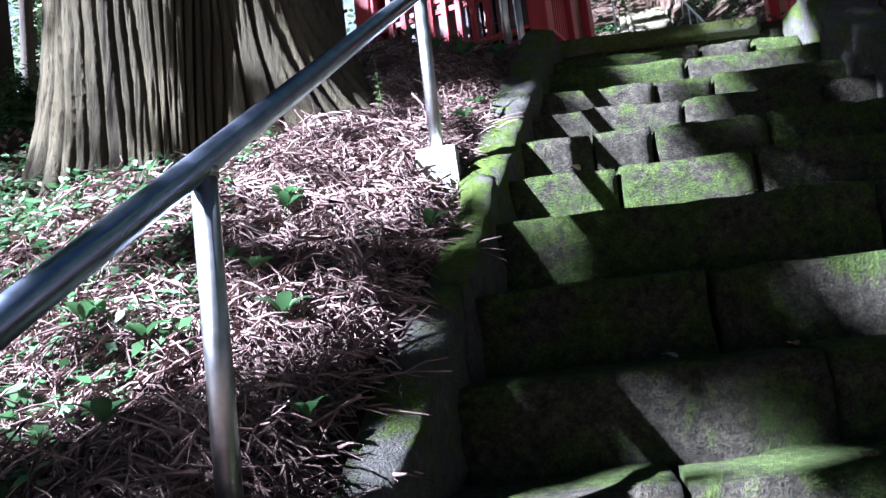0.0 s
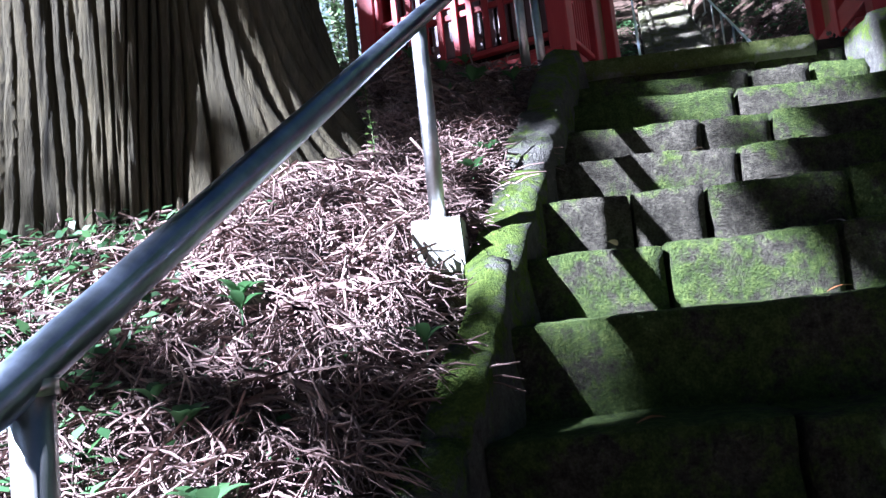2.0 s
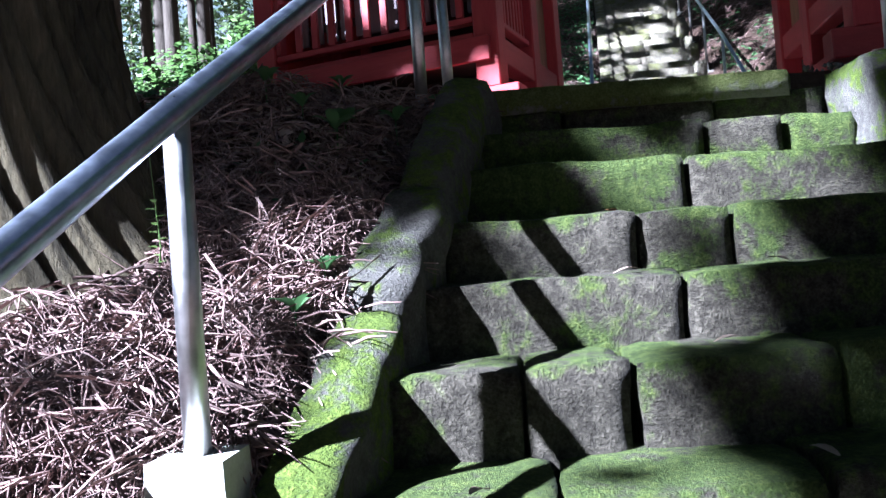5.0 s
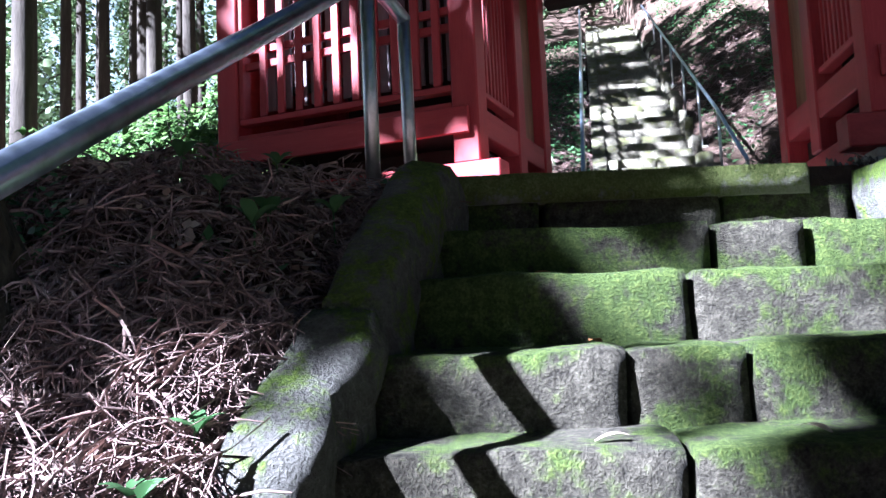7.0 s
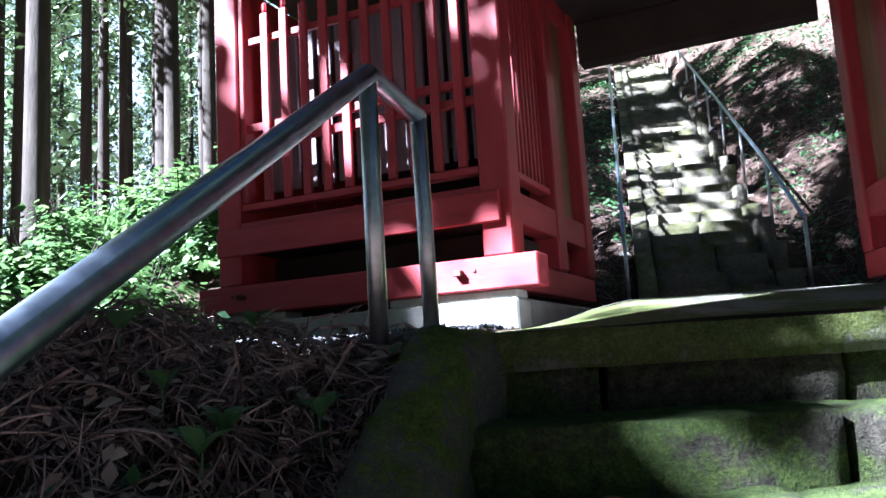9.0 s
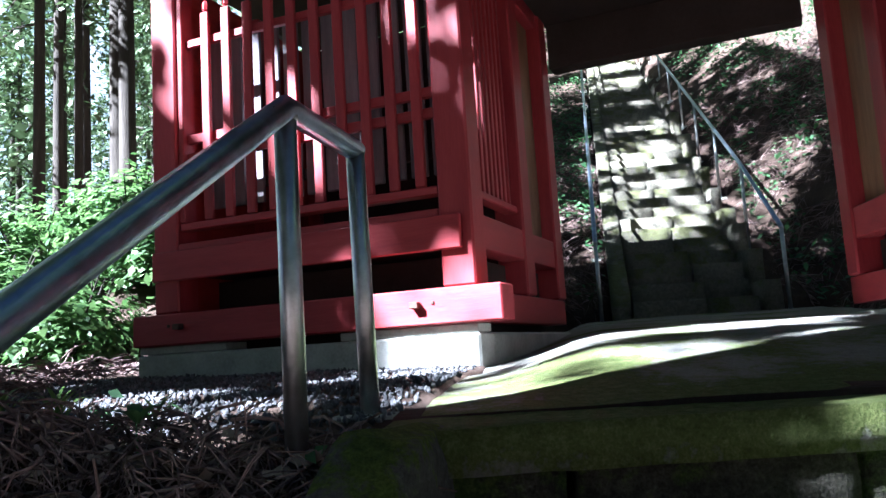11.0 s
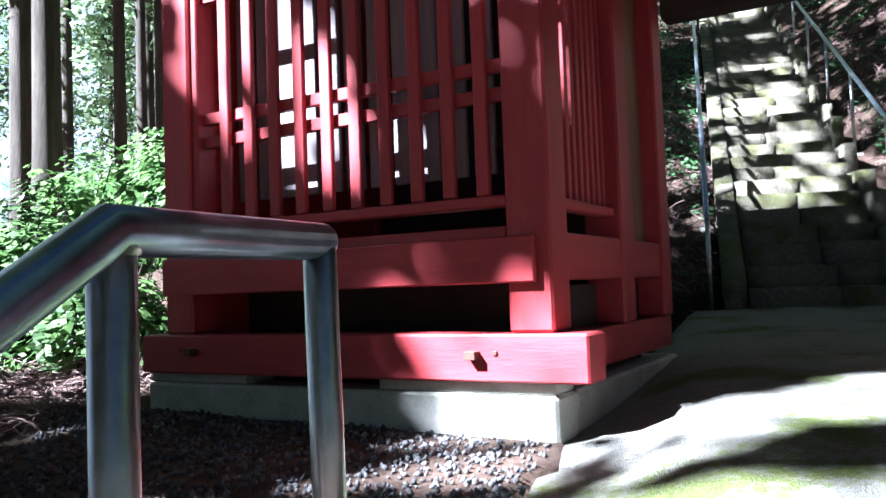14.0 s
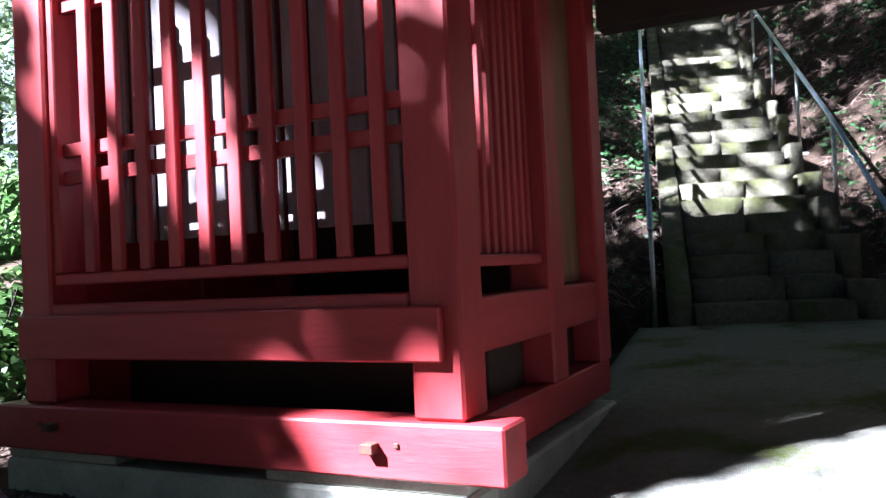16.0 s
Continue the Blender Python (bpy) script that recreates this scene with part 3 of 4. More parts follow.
def cedar(name, m, r, height, crown_from, seed, label, detail=False, leaves=2600, spread_r=2.4, mat=FARBARK):
    rs = np.random.RandomState(seed)
    tree = empty(name, m, label, "tree", "cedar forest")
    v, f = trunk_mesh(r, r * 0.35, height, 800 if detail else 14, 110 if detail else 8, 0.22 if detail else 0.06, 0.040 if detail else 0.01, seed, 56 if detail else 0, 0.56 if detail else 1.0)
    raw("trunk", v, f, mat, tree, smooth=not detail)
    cs, ns, ss = [], [], []
    clumps = 46
    for i in range(clumps):
        t = rs.rand() ** 0.8
        z = crown_from + (height * 1.02 - crown_from) * t
        reach = spread_r * (1.05 - t) * (0.5 + 0.6 * rs.rand())
        a = rs.rand() * math.tau
        k = leaves // clumps
        along = rs.rand(k) ** 0.6
        pts = np.stack([np.cos(a) * reach * along, np.sin(a) * reach * along, z - 0.5 * along * reach], 1) + rs.normal(size=(k, 3)) * 0.24
        cs.append(pts), ns.append(np.tile((0, 0, 1.0), (k, 1))), ss.append(rs.uniform(0.16, 0.34, k))
        limb = tube([(0, 0, z + 0.05), (np.cos(a) * reach * 0.5, np.sin(a) * reach * 0.5, z - 0.1 * reach), (np.cos(a) * reach, np.sin(a) * reach, z - 0.5 * reach)], [0.05, 0.035, 0.012], 5)
        if i < 14:
            part("limb", limb, mat, tree)
        else:
            limb.free()
    lv_, lf_ = leaf_cloud(np.concatenate(cs), np.concatenate(ns), np.concatenate(ss), rs)
    raw("crown", lv_, lf_, NEEDLES, tree)
    return tree


def stand(x, y):
    return Matrix.Translation((x, y, ground_z(x, y)))


cedar("giant_cedar_tree", Matrix.Translation((-1.0, 3.56, 2.25)) @ Matrix.Rotation(radians(21.7), 4, "Z"), 0.68, 26, 11.0, 3, "huge old cedar trunk with deeply furrowed bark", True, 5000, 4.0, BARK)
kinds = [cedar("cedar_tree", stand(-7.5, 13.0), 0.20, 19, 8.0, 11, "slim straight cedar trunk in the forest"),
         cedar("cedar_tree", stand(-5.2, 15.5), 0.16, 17, 7.0, 12, "slim straight cedar trunk in the forest"),
         cedar("cedar_tree", stand(-9.5, 17.0), 0.25, 21, 9.0, 13, "slim straight cedar trunk in the forest")]
for i, (x, y, s) in enumerate([(-5.9, 13.0, 1.0), (-8.8, 19.9, 0.9), (-8.1, 18.0, 0.55), (-7.6, 18.6, 0.55), (-4.9, 15.2, 0.95), (-8.6, 22.3, 0.8), (-11.2, 25.4, 0.7), (-5.1, 17.3, 1.0),
                               (-9.2, 17.4, 0.6), (-6.6, 20.5, 0.6), (-9.9, 15.2, 0.9), (-12.5, 19, 1.0), (-4.2, 20.5, 0.8)]):
    copy_thing(kinds[i % 3], stand(x, y) @ Matrix.Rotation(i * 1.3, 4, "Z") @ Matrix.Diagonal((s, s, 1, 1)))
copy_thing(kinds[0], stand(-4.36, 6.6) @ Matrix.Diagonal((1.05, 1.05, 1, 1)))
copy_thing(kinds[2], stand(-5.6, 8.2) @ Matrix.Diagonal((0.8, 0.8, 1, 1)))
rng = random.Random(21)
spots, tries = [], 0
while len(spots) < 55 and tries < 4000:
    tries += 1
    x, y = rng.uniform(-34, 6), rng.uniform(21, 52)
    if x > -6 + 0.3 * (y - 21) or any((x - a) ** 2 + (y - b) ** 2 < 4.0 for a, b in spots):
        continue
    spots.append((x, y))
for i, (x, y) in enumerate(spots):
    s = rng.uniform(0.6, 1.0)
    copy_thing(kinds[i % 3], stand(x, y) @ Matrix.Rotation(rng.uniform(0, 6.28), 4, "Z") @ Matrix.Diagonal((s, s, 1, 1)))
# extra cedars all round, mostly out of view, added to hold back skylight
for i in range(46):
    a, d = rng.uniform(0, math.tau), rng.uniform(8, 22)
    x, y = 2 + d * math.cos(a), 2 + d * math.sin(a)
    if (x < -2 and y > 4) or (abs(x - 2.5) < 2.5 and y > 0) or ((x + 9) ** 2 + (y + 3) ** 2 < 40) or (x < -2 and -12 < y < 9):
        continue
    copy_thing(kinds[i % 3], stand(x, y) @ Matrix.Rotation(rng.uniform(0, 6.28), 4, "Z") @ Matrix.Diagonal((1.6, 1.6, 1, 1)))
# lower foliage of the distant wood
rs = np.random.RandomState(5)
n = 60000
ang, far = rs.uniform(radians(2), radians(62), n), rs.uniform(24, 50, n)
px, py, pz = 1 - far * np.sin(ang), 3 + far * np.cos(ang), rs.uniform(0.5, 24, n)
keep = [i for i in range(n) if noise.noise(Vector((px[i] * 0.3, py[i] * 0.3, pz[i] * 0.32))) > 0.04 and px[i] < -3 + 0.25 * (py[i] - 18)]
c = np.stack([px, py, pz], 1)[keep]
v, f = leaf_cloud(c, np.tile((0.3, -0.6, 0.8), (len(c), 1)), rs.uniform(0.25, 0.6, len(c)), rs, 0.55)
tagged(raw("far_foliage", v, f, SUNLITFARLEAF), "green foliage of the distant cedar wood, sunlight put into its pale colour", "foliage", kind="stuff")
# wooded hillside beyond the upper stairs
n = 26000
px, py, dz = rs.uniform(-6, 16, n), rs.uniform(24, 44, n), rs.uniform(0.2, 9, n)
keep = [i for i in range(n) if noise.noise(Vector((px[i] * 0.4, py[i] * 0.4, dz[i] * 0.4))) > -0.05]
c = np.array([(px[i], py[i], ground_z(px[i], py[i]) + dz[i]) for i in keep])
v, f = leaf_cloud(c, np.tile((0, -0.5, 0.8), (len(c), 1)), rs.uniform(0.25, 0.5, len(c)), rs, 0.55)
tagged(raw("hill_foliage", v, f, NEEDLES), "dense green undergrowth on the hilltop", "foliage", kind="stuff")

# ---- added glowing sheet in place of bright sky beyond the wood ----
BACKGLOW, hn, hb = base_mat("glowing_backdrop", 1.0)
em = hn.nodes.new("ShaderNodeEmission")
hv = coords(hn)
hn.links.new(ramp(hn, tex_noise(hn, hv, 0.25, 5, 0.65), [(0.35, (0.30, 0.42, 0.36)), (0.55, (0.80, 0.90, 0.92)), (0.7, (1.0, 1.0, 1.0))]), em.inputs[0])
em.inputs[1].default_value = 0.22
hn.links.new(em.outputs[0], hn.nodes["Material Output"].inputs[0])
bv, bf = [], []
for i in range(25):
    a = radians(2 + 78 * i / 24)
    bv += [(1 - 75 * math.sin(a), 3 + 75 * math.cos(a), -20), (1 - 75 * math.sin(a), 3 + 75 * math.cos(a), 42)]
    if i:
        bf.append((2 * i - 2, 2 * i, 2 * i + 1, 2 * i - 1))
tagged(raw("backdrop", bv, bf, BACKGLOW), "glowing backdrop sheet in place of bright sky beyond the forest", "sky", kind="structure")

# ---- unseen shade trees, added up the sun's way ----
# openings in the boughs: where the sun's beam lands, and its radius
STAIR_GAPS = [(0.12, 3.12, 2.2, 0.36), (0.42, 3.5, 2.4, 0.2), (-0.3, 2.75, 2.0, 0.42), (0.2, 2.68, 1.8, 0.32), (-1.02, 2.49, 1.89, 0.45), (-1.7, 2.9, 2.2, 0.5),
              (-1.45, 3.14, 2.88, 0.26), (-1.5, 3.14, 3.3, 0.26), (-0.8, 3.2, 3.05, 0.18), (0.48, 3.3, 2.15, 0.22), (0.47, 2.9, 1.9, 0.2), (0.3, 1.69, 1.06, 0.2),
              (1.08, 3.59, 2.16, 0.27), (1.12, 3.87, 2.36, 0.13), (1.12, 3.0, 1.77, 0.2), (0.76, 2.96, 1.77, 0.22), (0.95, 3.28, 1.95, 0.2)]
STEP_GAPS = [(1.98, 4.58, 2.74, 0.27), (1.74, 4.24, 2.53, 0.2), (1.26, 4.2, 2.6, 0.12), (0.7, 1.77, 0.96, 0.2), (1.1, 1.81, 0.92, 0.12), (-0.31, 1.68, 1.29, 0.3),
             (0.04, 1.85, 1.33, 0.2), (-0.7, 1.9, 1.5, 0.35), (-0.04, 2.5, 1.8, 0.3), (0.3, 1.1, 0.8, 0.2), (1.5, 2.35, 1.42, 0.1)]
LANDING_GAPS = [(-0.56, 7.24, 4.95, 0.26), (-0.45, 7.2, 4.7, 0.28), (-0.32, 7.15, 4.55, 0.26), (-0.12, 7.08, 4.42, 0.22), (-0.25, 7.1, 4.2, 0.14), (-0.8, 7.3, 5.15, 0.25),
                (0.62, 6.8, 3.2, 0.27), (0.85, 6.7, 3.38, 0.14), (2.2, 7.15, 3.26, 0.32), (1.95, 7.0, 3.25, 0.26), (1.6, 6.75, 3.22, 0.24), (1.3, 6.45, 3.17, 0.18), (2.4, 7.3, 3.28, 0.3), (1.45, 5.7, 3.13, 0.3),
                (1.08, 5.95, 3.1, 0.24), (0.64, 6.36, 3.11, 0.18), (0.91, 5.45, 3.05, 0.2), (2.34, 5.87, 3.17, 0.28), (0.35, 6.3, 3.1, 0.17), (0.1, 5.3, 3.05, 0.2),
                (-2.5, 9.5, 3.3, 1.2), (-1.8, 8.0, 3.2, 0.5), (-0.3, 5.75, 3.1, 0.2)]
HILL_GAPS = [(2.9, 13.1, 4.6, 0.5), (3.2, 14.4, 5.3, 0.75), (4.2, 13.6, 4.9, 0.6), (3.1, 15.8, 6.0, 0.6), (1.8, 14.0, 5.0, 0.5), (5.0, 14.5, 5.4, 0.7), (3.8, 18.0, 7.2, 0.5), (3.9, 16.3, 6.4, 0.4), (5.2, 12.2, 4.6, 0.4), (4.3, 15.2, 5.7, 0.4)]


def in_gap(p, gaps):
    for x, y, z, r in gaps:
        v = p - Vector((x, y, z))
        if (v - SUN * v.dot(SUN)).length < (r + 0.05) * (1 + 0.35 * noise.noise(Vector((p.x * 3, p.y * 3, x)))):
            return True
    return False


def ref_z(y):
    return stair_line(y) if y < 4.76 else landing_z(y) + max(0.0, y - 10.85) * 0.52


def bough_tree(x0, x1, y0, y1, n, dist, seed, root, gaps, label):
    """An unseen cedar added between sun and ground, its crown shaped to leave gaps for light patches."""
    rs = np.random.RandomState(seed)
    pts = []
    while len(pts) < n:
        x, y = rs.uniform(x0, x1), rs.uniform(y0, y1)
        if noise.noise(Vector((x * 1.7, y * 1.7, seed))) > 0.34 and rs.rand() > 0.15:
            continue
        d = dist + rs.uniform(-2.0, 2.0)
        p = Vector((x, y, ref_z(y))) - SUN * d
        if not in_gap(p, gaps) or rs.rand() < 0.04:
            pts.append(p)
    c = np.array(pts)
    rx, ry = root
    rz = ground_z(rx, ry)
    tree = empty("shade_cedar_tree", Matrix.Translation((rx, ry, rz)), label, "tree", "shade trees")
    base = np.array((rx, ry, rz))
    v, f = trunk_mesh(0.3, 0.1, c[:, 2].max() - rz + 1.5, 16, 8, 0.06, 0.01, seed)
    raw("trunk", v, f, FARBARK, tree, smooth=True)
    for p in c[:: max(1, n // 48)]:
        q = p - base
        way = [Vector((rx + q[0] * u, ry + q[1] * u, rz + q[2] + 0.6 - 0.6 * u * u)) for u in (0.3, 0.4, 0.5, 0.6, 0.7, 0.78, 0.86, 0.93, 1.0)]
        if any(in_gap(v, [(gx_, gy_, gz_, gr + 0.12) for gx_, gy_, gz_, gr in gaps]) for v in way):
            continue
        part("limb", tube([(0, 0, q[2] + 0.6), (q[0] * 0.5, q[1] * 0.5, q[2] + 0.4), (q[0], q[1], q[2])], [0.06, 0.04, 0.012], 5), FARBARK, tree)
    v, f = leaf_cloud(c - base, np.tile(-np.array(SUN), (n, 1)), rs.uniform(0.14, 0.30, n), rs, 0.6)
    raw("crown", v, f, NEEDLES, tree)


bough_tree(-2.8, 2.9, -1.0, 4.8, 9000, 13.0, 31, (-9.5, -4.5), STAIR_GAPS + STEP_GAPS + LANDING_GAPS, "unseen cedar added to shade the lower stairs")
bough_tree(-2.8, 4.4, 4.8, 10.8, 11000, 14.0, 32, (-9.0, 1.5), STEP_GAPS + LANDING_GAPS + HILL_GAPS, "unseen cedar added to shade the landing")
bough_tree(-1.0, 7.5, 10.8, 20.0, 15000, 15.0, 33, (-7.5, 8.0), LANDING_GAPS + HILL_GAPS, "unseen cedar added to shade the upper stairs")
bough_tree(0.8, 5.6, 10.2, 12.5, 3600, 15.0, 34, (-6.8, 5.0), LANDING_GAPS + HILL_GAPS, "unseen cedar added to shade the foot of the upper stairs")
bough_tree(-8.0, -2.8, -4.0, 7.0, 12000, 13.0, 35, (-14.0, -3.5), LANDING_GAPS, "unseen cedar added to shade the western slope")
bough_tree(2.9, 8.0, -4.0, 10.0, 15000, 14.0, 36, (-6.5, -6.5), LANDING_GAPS + HILL_GAPS, "unseen cedar added to shade the eastern slope")
bough_tree(-2.8, 2.9, -5.0, -1.0, 6000, 13.0, 37, (-10.5, -8.0), STEP_GAPS, "unseen cedar added to shade the foot of the stairs")


# ---- forest litter and plants ----
def cord(points, r):
    """A fuzzy shoot: three-sided and tapering. Returns vertices and triangles."""
    v, f = [], []
    for i, p in enumerate(points):
        k = r * (1 - 0.6 * i / (len(points) - 1))
        for a in (0, 2.09, 4.19):
            v.append((p[0] + k * math.cos(a), p[1] + k * math.sin(a) * 0.3, p[2] + k * math.sin(a)))
    for i in range(len(points) - 1):
        for s in range(3):
            a, b_, c_, d_ = i * 3 + s, i * 3 + (s + 1) % 3, i * 3 + 3 + (s + 1) % 3, i * 3 + 3 + s
            f += [(a, b_, c_), (a, c_, d_)]
    return v, f


def twig_shape(rg):
    """A fallen cedar spray: a wavy stem with short shoots."""
    v, f = [], []
    bend, arch, length, wave = rg.uniform(-0.16, 0.16), rg.uniform(0.01, 0.08), rg.uniform(0.18, 0.40), rg.uniform(0.004, 0.014)

    def spine(t):
        return (length * (t - 0.5), bend * t * t + wave * math.sin(t * 9), arch * math.sin(t * 3.0) - 0.07 * t * t)
    runs = [([spine(t / 6) for t in range(7)], 0.0045)]
    for i in range(rg.randint(8, 12)):
        t, side = rg.uniform(0.1, 0.98), rg.choice((-1, 1))
        o, L, up = spine(t), rg.uniform(0.03, 0.11), rg.uniform(-0.03, 0.03)
        runs.append(([(o[0] + L * 0.9 * u, o[1] + side * L * 0.38 * u ** 0.7, o[2] + up * u - 0.02 * u * u) for u in (0, 0.5, 1.0)], 0.0038))
    for pts, r in runs:
        a, b_ = cord(pts, r)
        f += [tuple(x + len(v) for x in t) for t in b_]
        v += a
    return np.array(v), np.array(f)


rg = random.Random(8)
SHAPES = [twig_shape(rg) for _ in range(14)]


def slope_frame(x, y):
    e = 0.08
    n = Vector((ground_z(x - e, y) - ground_z(x + e, y), ground_z(x, y - e) - ground_z(x, y + e), 2 * e))
    return n.normalized()


def scatter_twigs(name, places, label, lift=0.07, scale=1.0):
    vs, fs, count = [], [], 0
    for x, y in places:
        sv, sf = SHAPES[rg.randrange(len(SHAPES))]
        n = slope_frame(x, y)
        n = Vector((max(-0.6, min(0.6, n.x)), max(-0.6, min(0.6, n.y)), max(n.z, 0.5)))
        n.normalize()
        way = math.atan2(n.y, n.x) + rg.gauss(0, 0.75)
        along = Vector((math.cos(way), math.sin(way), 0.0))
        along = (along - n * n.dot(along)).normalized()
        q = Matrix((along, n.cross(along), n)).transposed().to_quaternion() @ Euler((rg.gauss(0, 0.35), rg.gauss(0, 0.3), 0)).to_quaternion()
        m = np.array(q.to_matrix()) * (scale * rg.uniform(0.7, 1.3))
        vs.append(sv @ m.T + np.array((x, y, ground_z(x, y) + 0.01 + rg.random() ** 1.5 * lift)))
        fs.append(sf + count)
        count += len(sv)
    return tagged(raw(name, np.concatenate(vs), np.concatenate(fs), TWIG), label, "leaf litter", kind="stuff")


def not_built(x, y):
    d2 = ((x + 0.92) / 0.84) ** 2 + ((y - 3.58) / 0.55) ** 2
    return d2 > 1.0 and (x < curb_x(y) - 0.2 or y > 4.9) and not (abs(x - 0.27) < 0.11 and -0.2 < y - 2.9 < 0.08)


places = []
while len(places) < 8000:
    x, y = 0.72 - abs(rg.gauss(0, 1.0)), rg.uniform(0.6, 4.95)
    if x > -3.2 and not_built(x, y) and not (x > -0.5 and y > 4.72) and (x > -1.2 or rg.random() < 0.5) and (y < 3.9 or rg.random() < 0.22):
        places.append((x, y))
scatter_twigs("cedar_litter", places, "matted dry brown cedar twigs on the slope")
places = []
while len(places) < 900:
    x, y = rg.uniform(-3.6, -0.1), rg.uniform(4.7, 8.6)
    if not (x > -1.25 and 4.9 < y) and not (x < -0.4 and y < 4.9 and not not_built(x, y)):
        places.append((x, y))
scatter_twigs("bank_litter", places, "reddish dry cedar litter beside the gate", 0.06)
places = []
while len(places) < 2200:
    x, y = rg.uniform(-0.5, 7.5), rg.uniform(10.2, 18)
    if (x < up_left(y) - 0.2 or x > up_left(y) + 1.6) and not (y < 11.3 and 0.6 < x < 4.2):
        places.append((x, y))
scatter_twigs("hill_litter", places, "dry cedar litter on the hillside", 0.1, 1.5)
places = [(rg.uniform(2.5, 4.5), rg.uniform(0.5, 5.5)) for _ in range(500)]
scatter_twigs("side_litter", places, "dry cedar litter beyond the far curb")


def scatter_leaves(name, places, sizes, mat, label, category, lift=0.03, up=1.0, aspect=0.5, spreadz=0.0):
    rs = np.random.RandomState(len(places))
    c = np.array([(x, y, ground_z(x, y) + lift + spreadz * rs.rand()) for x, y in places])
    v, f = leaf_cloud(c, np.tile((0, -0.3, up), (len(c), 1)), rs.uniform(*sizes, len(c)), rs, aspect)
    v[1::4, 2] += 0.12 * sizes[0]
    v[3::4, 2] += 0.12 * sizes[0]
    return tagged(raw(name, v, f, mat), label, category, kind="stuff")


def pick(n, ok, x0, x1, y0, y1):
    out = []
    while len(out) < n:
        x, y = rg.uniform(x0, x1), rg.uniform(y0, y1)
        if ok(x, y):
            out.append((x, y))
    return out


scatter_leaves("fallen_leaves", pick(1100, not_built, -2.4, 0.66, 0.6, 4.7), (0.025, 0.065), DEADLEAF, "curled pale dead leaves among the litter", "leaves", 0.06, aspect=0.6, spreadz=0.03)
scatter_leaves("shaded_leaves", pick(380, lambda x, y: not_built(x, y), -0.9, 0.7, 3.85, 4.7), (0.03, 0.06), DEADLEAF, "broad brown dead leaves under the tree", "leaves", 0.05, aspect=0.65, spreadz=0.04)
scatter_leaves("low_herbs", pick(9500, lambda x, y: not_built(x, y) and x < -0.3 + 0.3 * noise.noise(Vector((x * 2, y * 2, 0))) and noise.noise(Vector((x * 1.6, y * 1.6, 4))) > -0.25, -3.2, 0.2, 1.2, 4.6),
               (0.03, 0.065), HERB, "glossy dark green ground cover at the tree's foot", "ground cover", 0.05, spreadz=0.10)
scatter_leaves("path_herbs", pick(420, lambda x, y: not_built(x, y) and noise.noise(Vector((x * 2.2, y * 2.2, 9))) > 0.12, -0.9, 0.62, 0.8, 4.95), (0.03, 0.06), HERB, "scattered small green seedlings in the litter", "ground cover", 0.05, spreadz=0.06)
scatter_leaves("hill_herbs", pick(14000, lambda x, y: (x < up_left(y) - 0.25 or x > up_left(y) + 1.65) and not (y < 11.4 and 0.6 < x < 4.1) and noise.noise(Vector((x * 0.9, y * 0.9, 2))) > -0.12, -2.5, 8, 10.3, 24), (0.06, 0.13), HERB,
               "dark green ferns and herbs on the hillside", "ground cover", 0.05, spreadz=0.25)


def shrub(m, seed, n=1500, r=0.75, h=1.0):
    rs = np.random.RandomState(seed)
    bush = empty("shrub", m, "leafy bright green shrub on the forest bank", "shrub", "bank shrubs")
    d = rs.normal(size=(n, 3))
    d /= np.linalg.norm(d, axis=1)[:, None]
    d[:, 2] = np.abs(d[:, 2])
    k = rs.uniform(0.45, 1.0, n) ** 0.5
    lump = np.array([0.75 + 0.5 * noise.noise(Vector(p) * 2.2 + Vector((seed, 0, 0))) for p in d])
    c = d * (k * lump)[:, None] * np.array((r, r, h))
    v, f = leaf_cloud(c, d + np.array((0, 0, 0.7)), rs.uniform(0.06, 0.13, n), rs, 0.55)
    raw("foliage", v, f, SHRUB, bush)
    for i in range(4):
        a = rs.rand() * math.tau
        part("stem", tube([(0, 0, -0.1), (0.2 * math.cos(a), 0.2 * math.sin(a), h * 0.4), (0.45 * r * math.cos(a), 0.45 * r * math.sin(a), h * 0.75)], [0.015, 0.011, 0.005], 5), FARBARK, bush)
    return bush


base_shrubs = [shrub(stand(-2.4, 8.9), 1), shrub(stand(-3.3, 9.4), 2, 1700, 0.85, 1.1), shrub(stand(-2.0, 10.0), 3)]
rng = random.Random(3)
for i in range(30):
    x, y = rng.uniform(-8.5, -1.5), rng.uniform(8.8, 12.6)
    s = rng.uniform(0.8, 1.25)
    copy_thing(base_shrubs[i % 3], stand(x, y) @ Matrix.Rotation(rng.uniform(0, 6.28), 4, "Z") @ Matrix.Diagonal((s, s, s, 1)))
for i, (x, y, s) in enumerate([(-3.0, 5.3, 0.6), (-3.9, 5.6, 0.75), (-4.6, 6.4, 0.9), (-3.3, 6.6, 0.6), (-5.2, 7.4, 1.0), (-4.2, 7.6, 0.9), (-2.6, 4.5, 0.4), (-3.3, 4.3, 0.5)]):
    copy_thing(base_shrubs[i % 3], stand(x, y) @ Matrix.Rotation(i * 1.1, 4, "Z") @ Matrix.Diagonal((s, s, s, 1)))


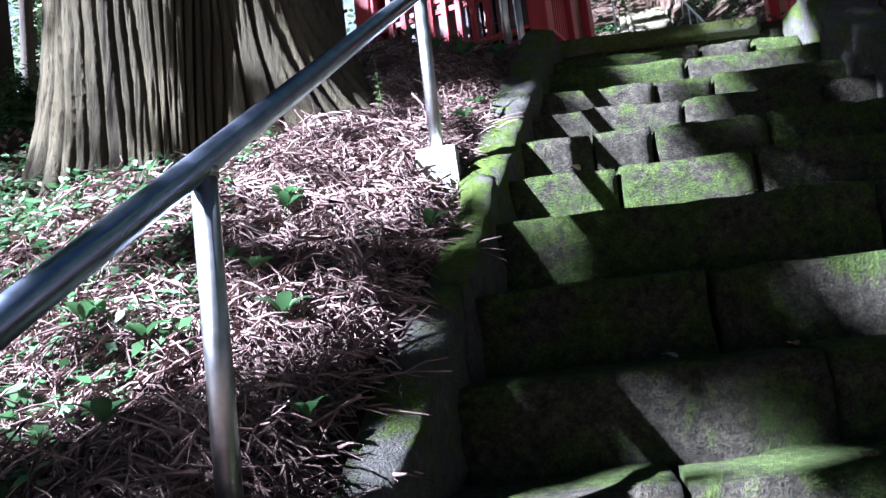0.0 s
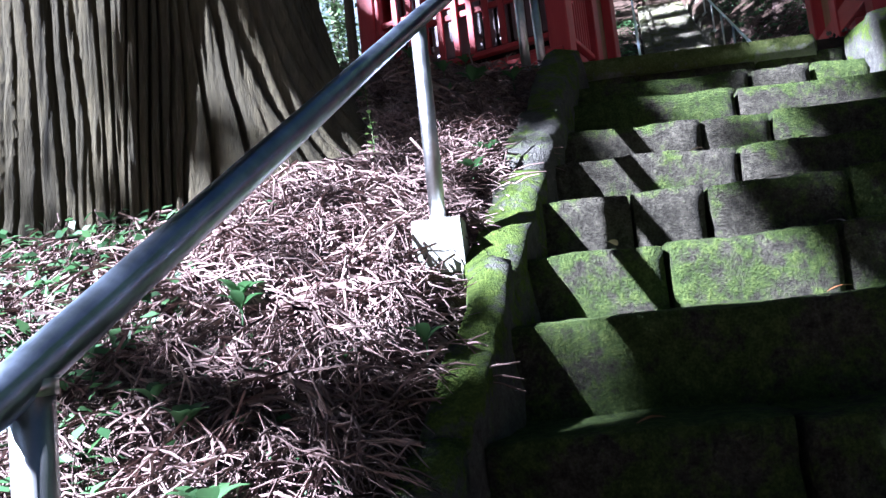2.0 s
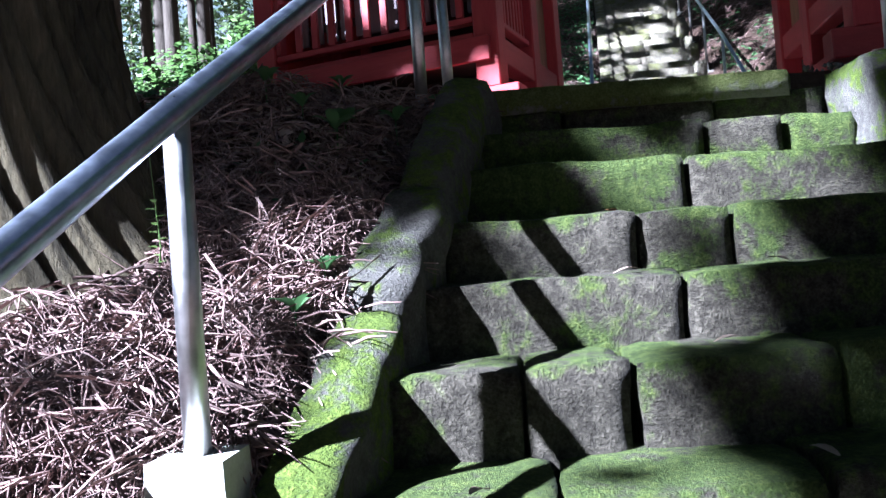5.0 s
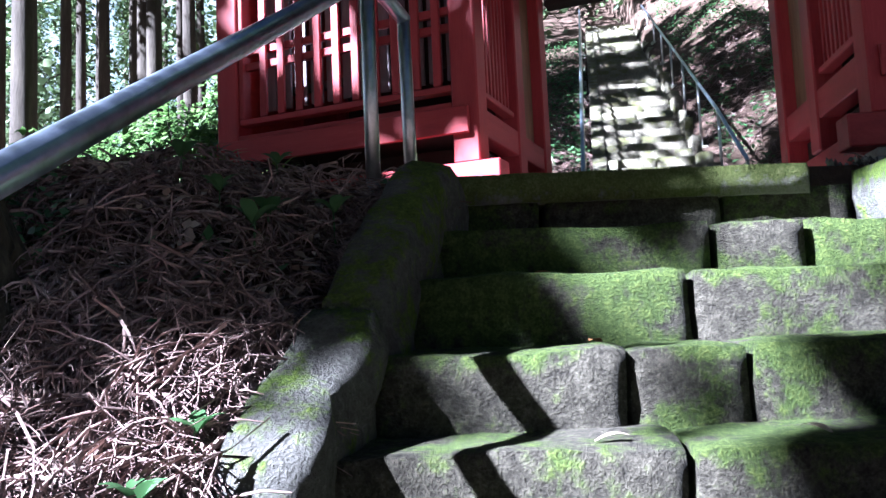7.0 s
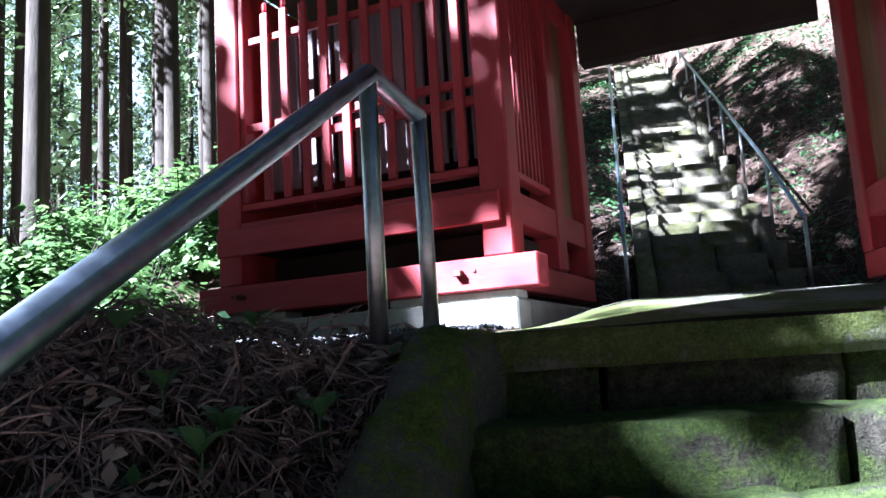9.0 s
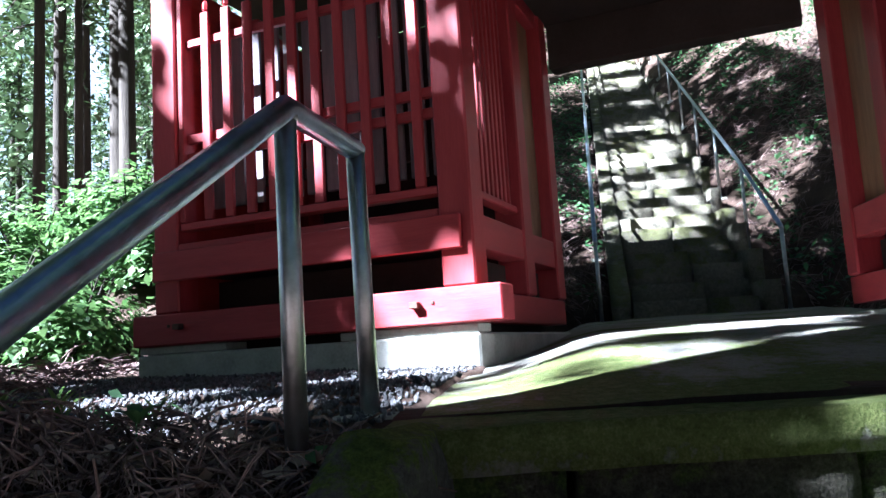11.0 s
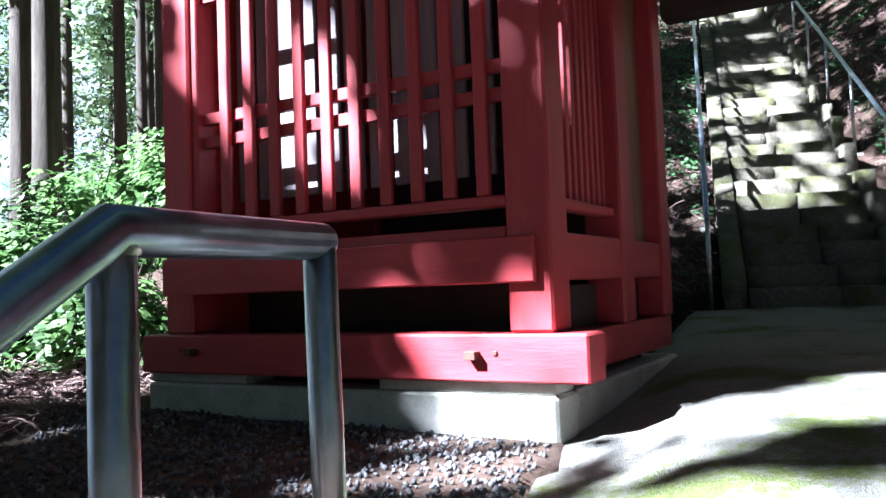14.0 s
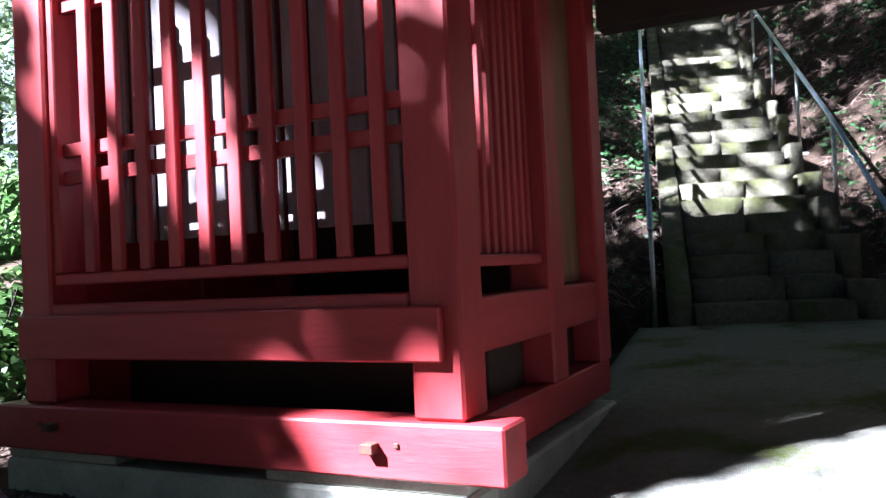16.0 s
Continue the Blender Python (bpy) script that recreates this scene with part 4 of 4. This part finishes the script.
def leaf_blade(length, width, curl):
    v, f = [], []
    for i in range(6):
        t = i / 5
        wd = width * math.sin(math.pi * min(0.97, t * 0.92 + 0.06)) ** 0.8
        z = curl * math.sin(t * 2.2)
        v += [(length * t, -wd / 2, z + 0.12 * wd), (length * t, 0, z), (length * t, wd / 2, z + 0.12 * wd)]
    for i in range(5):
        for s in range(2):
            f.append((i * 3 + s, i * 3 + s + 1, i * 3 + s + 4, i * 3 + s + 3))
    return v, f


def seedling(m, n=5, size=0.07):
    plant = empty("seedling", m, "small green broad-leaved seedling in the litter", "plant", "slope seedlings")
    part("stem", tube([(0, 0, -0.03), (0.004, 0, 0.06)], [0.003, 0.002], 5), HERB, plant)
    v, f = leaf_blade(size, size * 0.5, 0.02)
    mesh = None
    for i in range(n):
        leaf = raw("leaf", v, f, HERB, plant) if mesh is None else link("leaf", mesh, None, plant)
        mesh = leaf.data
        leaf.matrix_basis = Matrix.Translation((0, 0, 0.055)) @ Matrix.Rotation(i * 2.4, 4, "Z") @ Matrix.Rotation(-0.25 - 0.1 * (i % 3), 4, "Y")
    return plant


first = seedling(stand(-0.19, 2.46) @ Matrix.Translation((0, 0, 0.07)))
for i, (x, y, s) in enumerate([(0.29, 2.39, 1.0), (0.11, 2.3, 0.7), (-0.28, 2.16, 0.9), (-0.16, 2.06, 1.1), (-0.03, 1.87, 1.2), (-0.57, 1.88, 1.2), (-0.36, 1.79, 1.1), (-0.21, 2.5, 1.1), (0.35, 3.34, 1.0),
                               (0.5, 4.3, 1.1), (0.34, 4.18, 1.2), (0.32, 4.1, 1.3), (0.17, 4.26, 1.0), (0.4, 3.48, 0.9), (0.0, 4.4, 1.2), (-0.3, 1.5, 1.2), (0.1, 1.6, 0.9), (0.25, 4.6, 0.9)]):
    copy_thing(first, stand(x, y) @ Matrix.Translation((0, 0, 0.065)) @ Matrix.Rotation(i * 1.7, 4, "Z") @ Matrix.Diagonal((s, s, s, 1)))


def grass_tuft(m, seed):
    rs = random.Random(seed)
    tuft = empty("grass_tuft", m, "tuft of long arching green grass", "grass", "grass tufts")
    for i in range(14):
        v, f = leaf_blade(rs.uniform(0.16, 0.34), 0.012, 0.0)
        v = [(0.35 * x + 0.5 * x * x, y, math.sqrt(max(0.0, x)) * 0.42 - 0.9 * x * x) for x, y, z in v]
        raw("blade", v, f, GRASS, tuft).matrix_basis = Matrix.Rotation(rs.uniform(0, 6.28), 4, "Z") @ Matrix.Rotation(rs.uniform(-0.3, 0.1), 4, "Y")
    return tuft


tuft = grass_tuft(stand(0.02, 4.70) @ Matrix.Diagonal((0.8, 0.8, 0.8, 1)), 1)
copy_thing(tuft, stand(0.22, 4.75) @ Matrix.Rotation(1.0, 4, "Z"))
copy_thing(tuft, stand(-0.05, 4.6) @ Matrix.Rotation(2.0, 4, "Z"))

sprig = empty("sprig", stand(-0.05, 3.47), "thin upright sprig with tiny round leaves", "plant")
part("stem", tube([(0, 0, 0), (0.02, 0, 0.16), (0.0, 0.01, 0.42)], [0.003, 0.0025, 0.001], 5), GRASS, sprig)
for i in range(9):
    v, f = leaf_blade(0.03, 0.018, 0.004)
    raw("leaf", v, f, GRASS, sprig).matrix_basis = Matrix.Translation((0.01, 0, 0.12 + 0.02 * i)) @ Matrix.Rotation(i * 2.2, 4, "Z")
for (x, y, a, L) in ((0.09, 2.63, 0.5, 0.40), (-0.02, 2.56, 0.9, 0.22)):
    stick = part("fallen_stick", tube([(-L / 2, 0, 0), (0, 0.01, 0.012), (L / 2, -0.01, 0.03)], [0.012, 0.014, 0.009], 8), TWIG, None, smooth=True)
    stick.matrix_world = stand(x, y) @ Matrix.Translation((0, 0, 0.085)) @ Matrix.Rotation(a, 4, "Z")
    tagged(stick, "short bare broken stick lying on cedar litter", "stick", "fallen sticks")

# single leaves on the steps
ORANGE = mottled("orange_leaf", [(0.3, (0.25, 0.09, 0.03)), (0.8, (0.45, 0.20, 0.08))], 20, 60, 0.6, 0.3, 0.2, 0.002)
for i, (k, x, d, m) in enumerate([(7, 1.32, 0.10, ORANGE), (9, 0.95, 0.12, DEADLEAF), (9, 1.25, 0.05, DEADLEAF), (4, 1.15, 0.1, DEADLEAF), (4, 1.62, 0.06, DEADLEAF), (3, 1.22, 0.2, ORANGE), (8, 0.75, 0.06, ORANGE), (6, 1.5, 0.1, DEADLEAF),
                                  (6, 0.8, 0.06, DEADLEAF), (2, 1.05, 0.18, ORANGE), (5, 1.85, 0.1, DEADLEAF), (10, 1.3, 0.1, ORANGE), (5, 1.35, 0.15, DEADLEAF)]):
    v, f = leaf_blade(0.07, 0.03, 0.012)
    leaf = raw("fallen_leaf", v, f, m)
    leaf.matrix_world = Matrix.Translation((x, step_y(k, x) + d, STEP_Z[k] + 0.006)) @ Matrix.Rotation(i * 2.1, 4, "Z")
    tagged(leaf, "dry curled leaf lying on a stone step", "leaf", "leaves on steps")

# gravel beside the landing
stones = []
sv = np.array([(1, 0, 0), (-1, 0, 0), (0, 1, 0), (0, -1, 0), (0, 0, 1), (0, 0, -1)], float)
sf = np.array([(0, 2, 4), (2, 1, 4), (1, 3, 4), (3, 0, 4), (2, 0, 5), (1, 2, 5), (3, 1, 5), (0, 3, 5)])
vs, fs = [], []
rs = np.random.RandomState(2)
n = 0
for _ in range(17000):
    x, y = rs.uniform(-1.5, 4.2), rs.uniform(4.85, 7.6)
    edge = 0.72 + 0.085 * (y - 5.0)
    if (x > edge and x < 2.18 + 0.43 * (y - 5)) or (y > 7.0 - 0.335 * (x - 0.0)) or x < -1.3 + 0.15 * math.sin(y * 5):
        continue
    m = np.array(Euler(rs.uniform(0, 6.28, 3)).to_matrix()) * rs.uniform(0.006, 0.019)
    vs.append(sv * np.array((1, 0.75, 0.5)) @ m.T + np.array((x, y, max(ground_z(x, y), landing_z(y) + 0.01 if x > 2 else -9) + 0.006)))
    fs.append(sf + 6 * n)
    n += 1
tagged(raw("gravel", np.concatenate(vs), np.concatenate(fs), GRAVEL), "dark crushed gravel beside the landing", "gravel", kind="stuff")
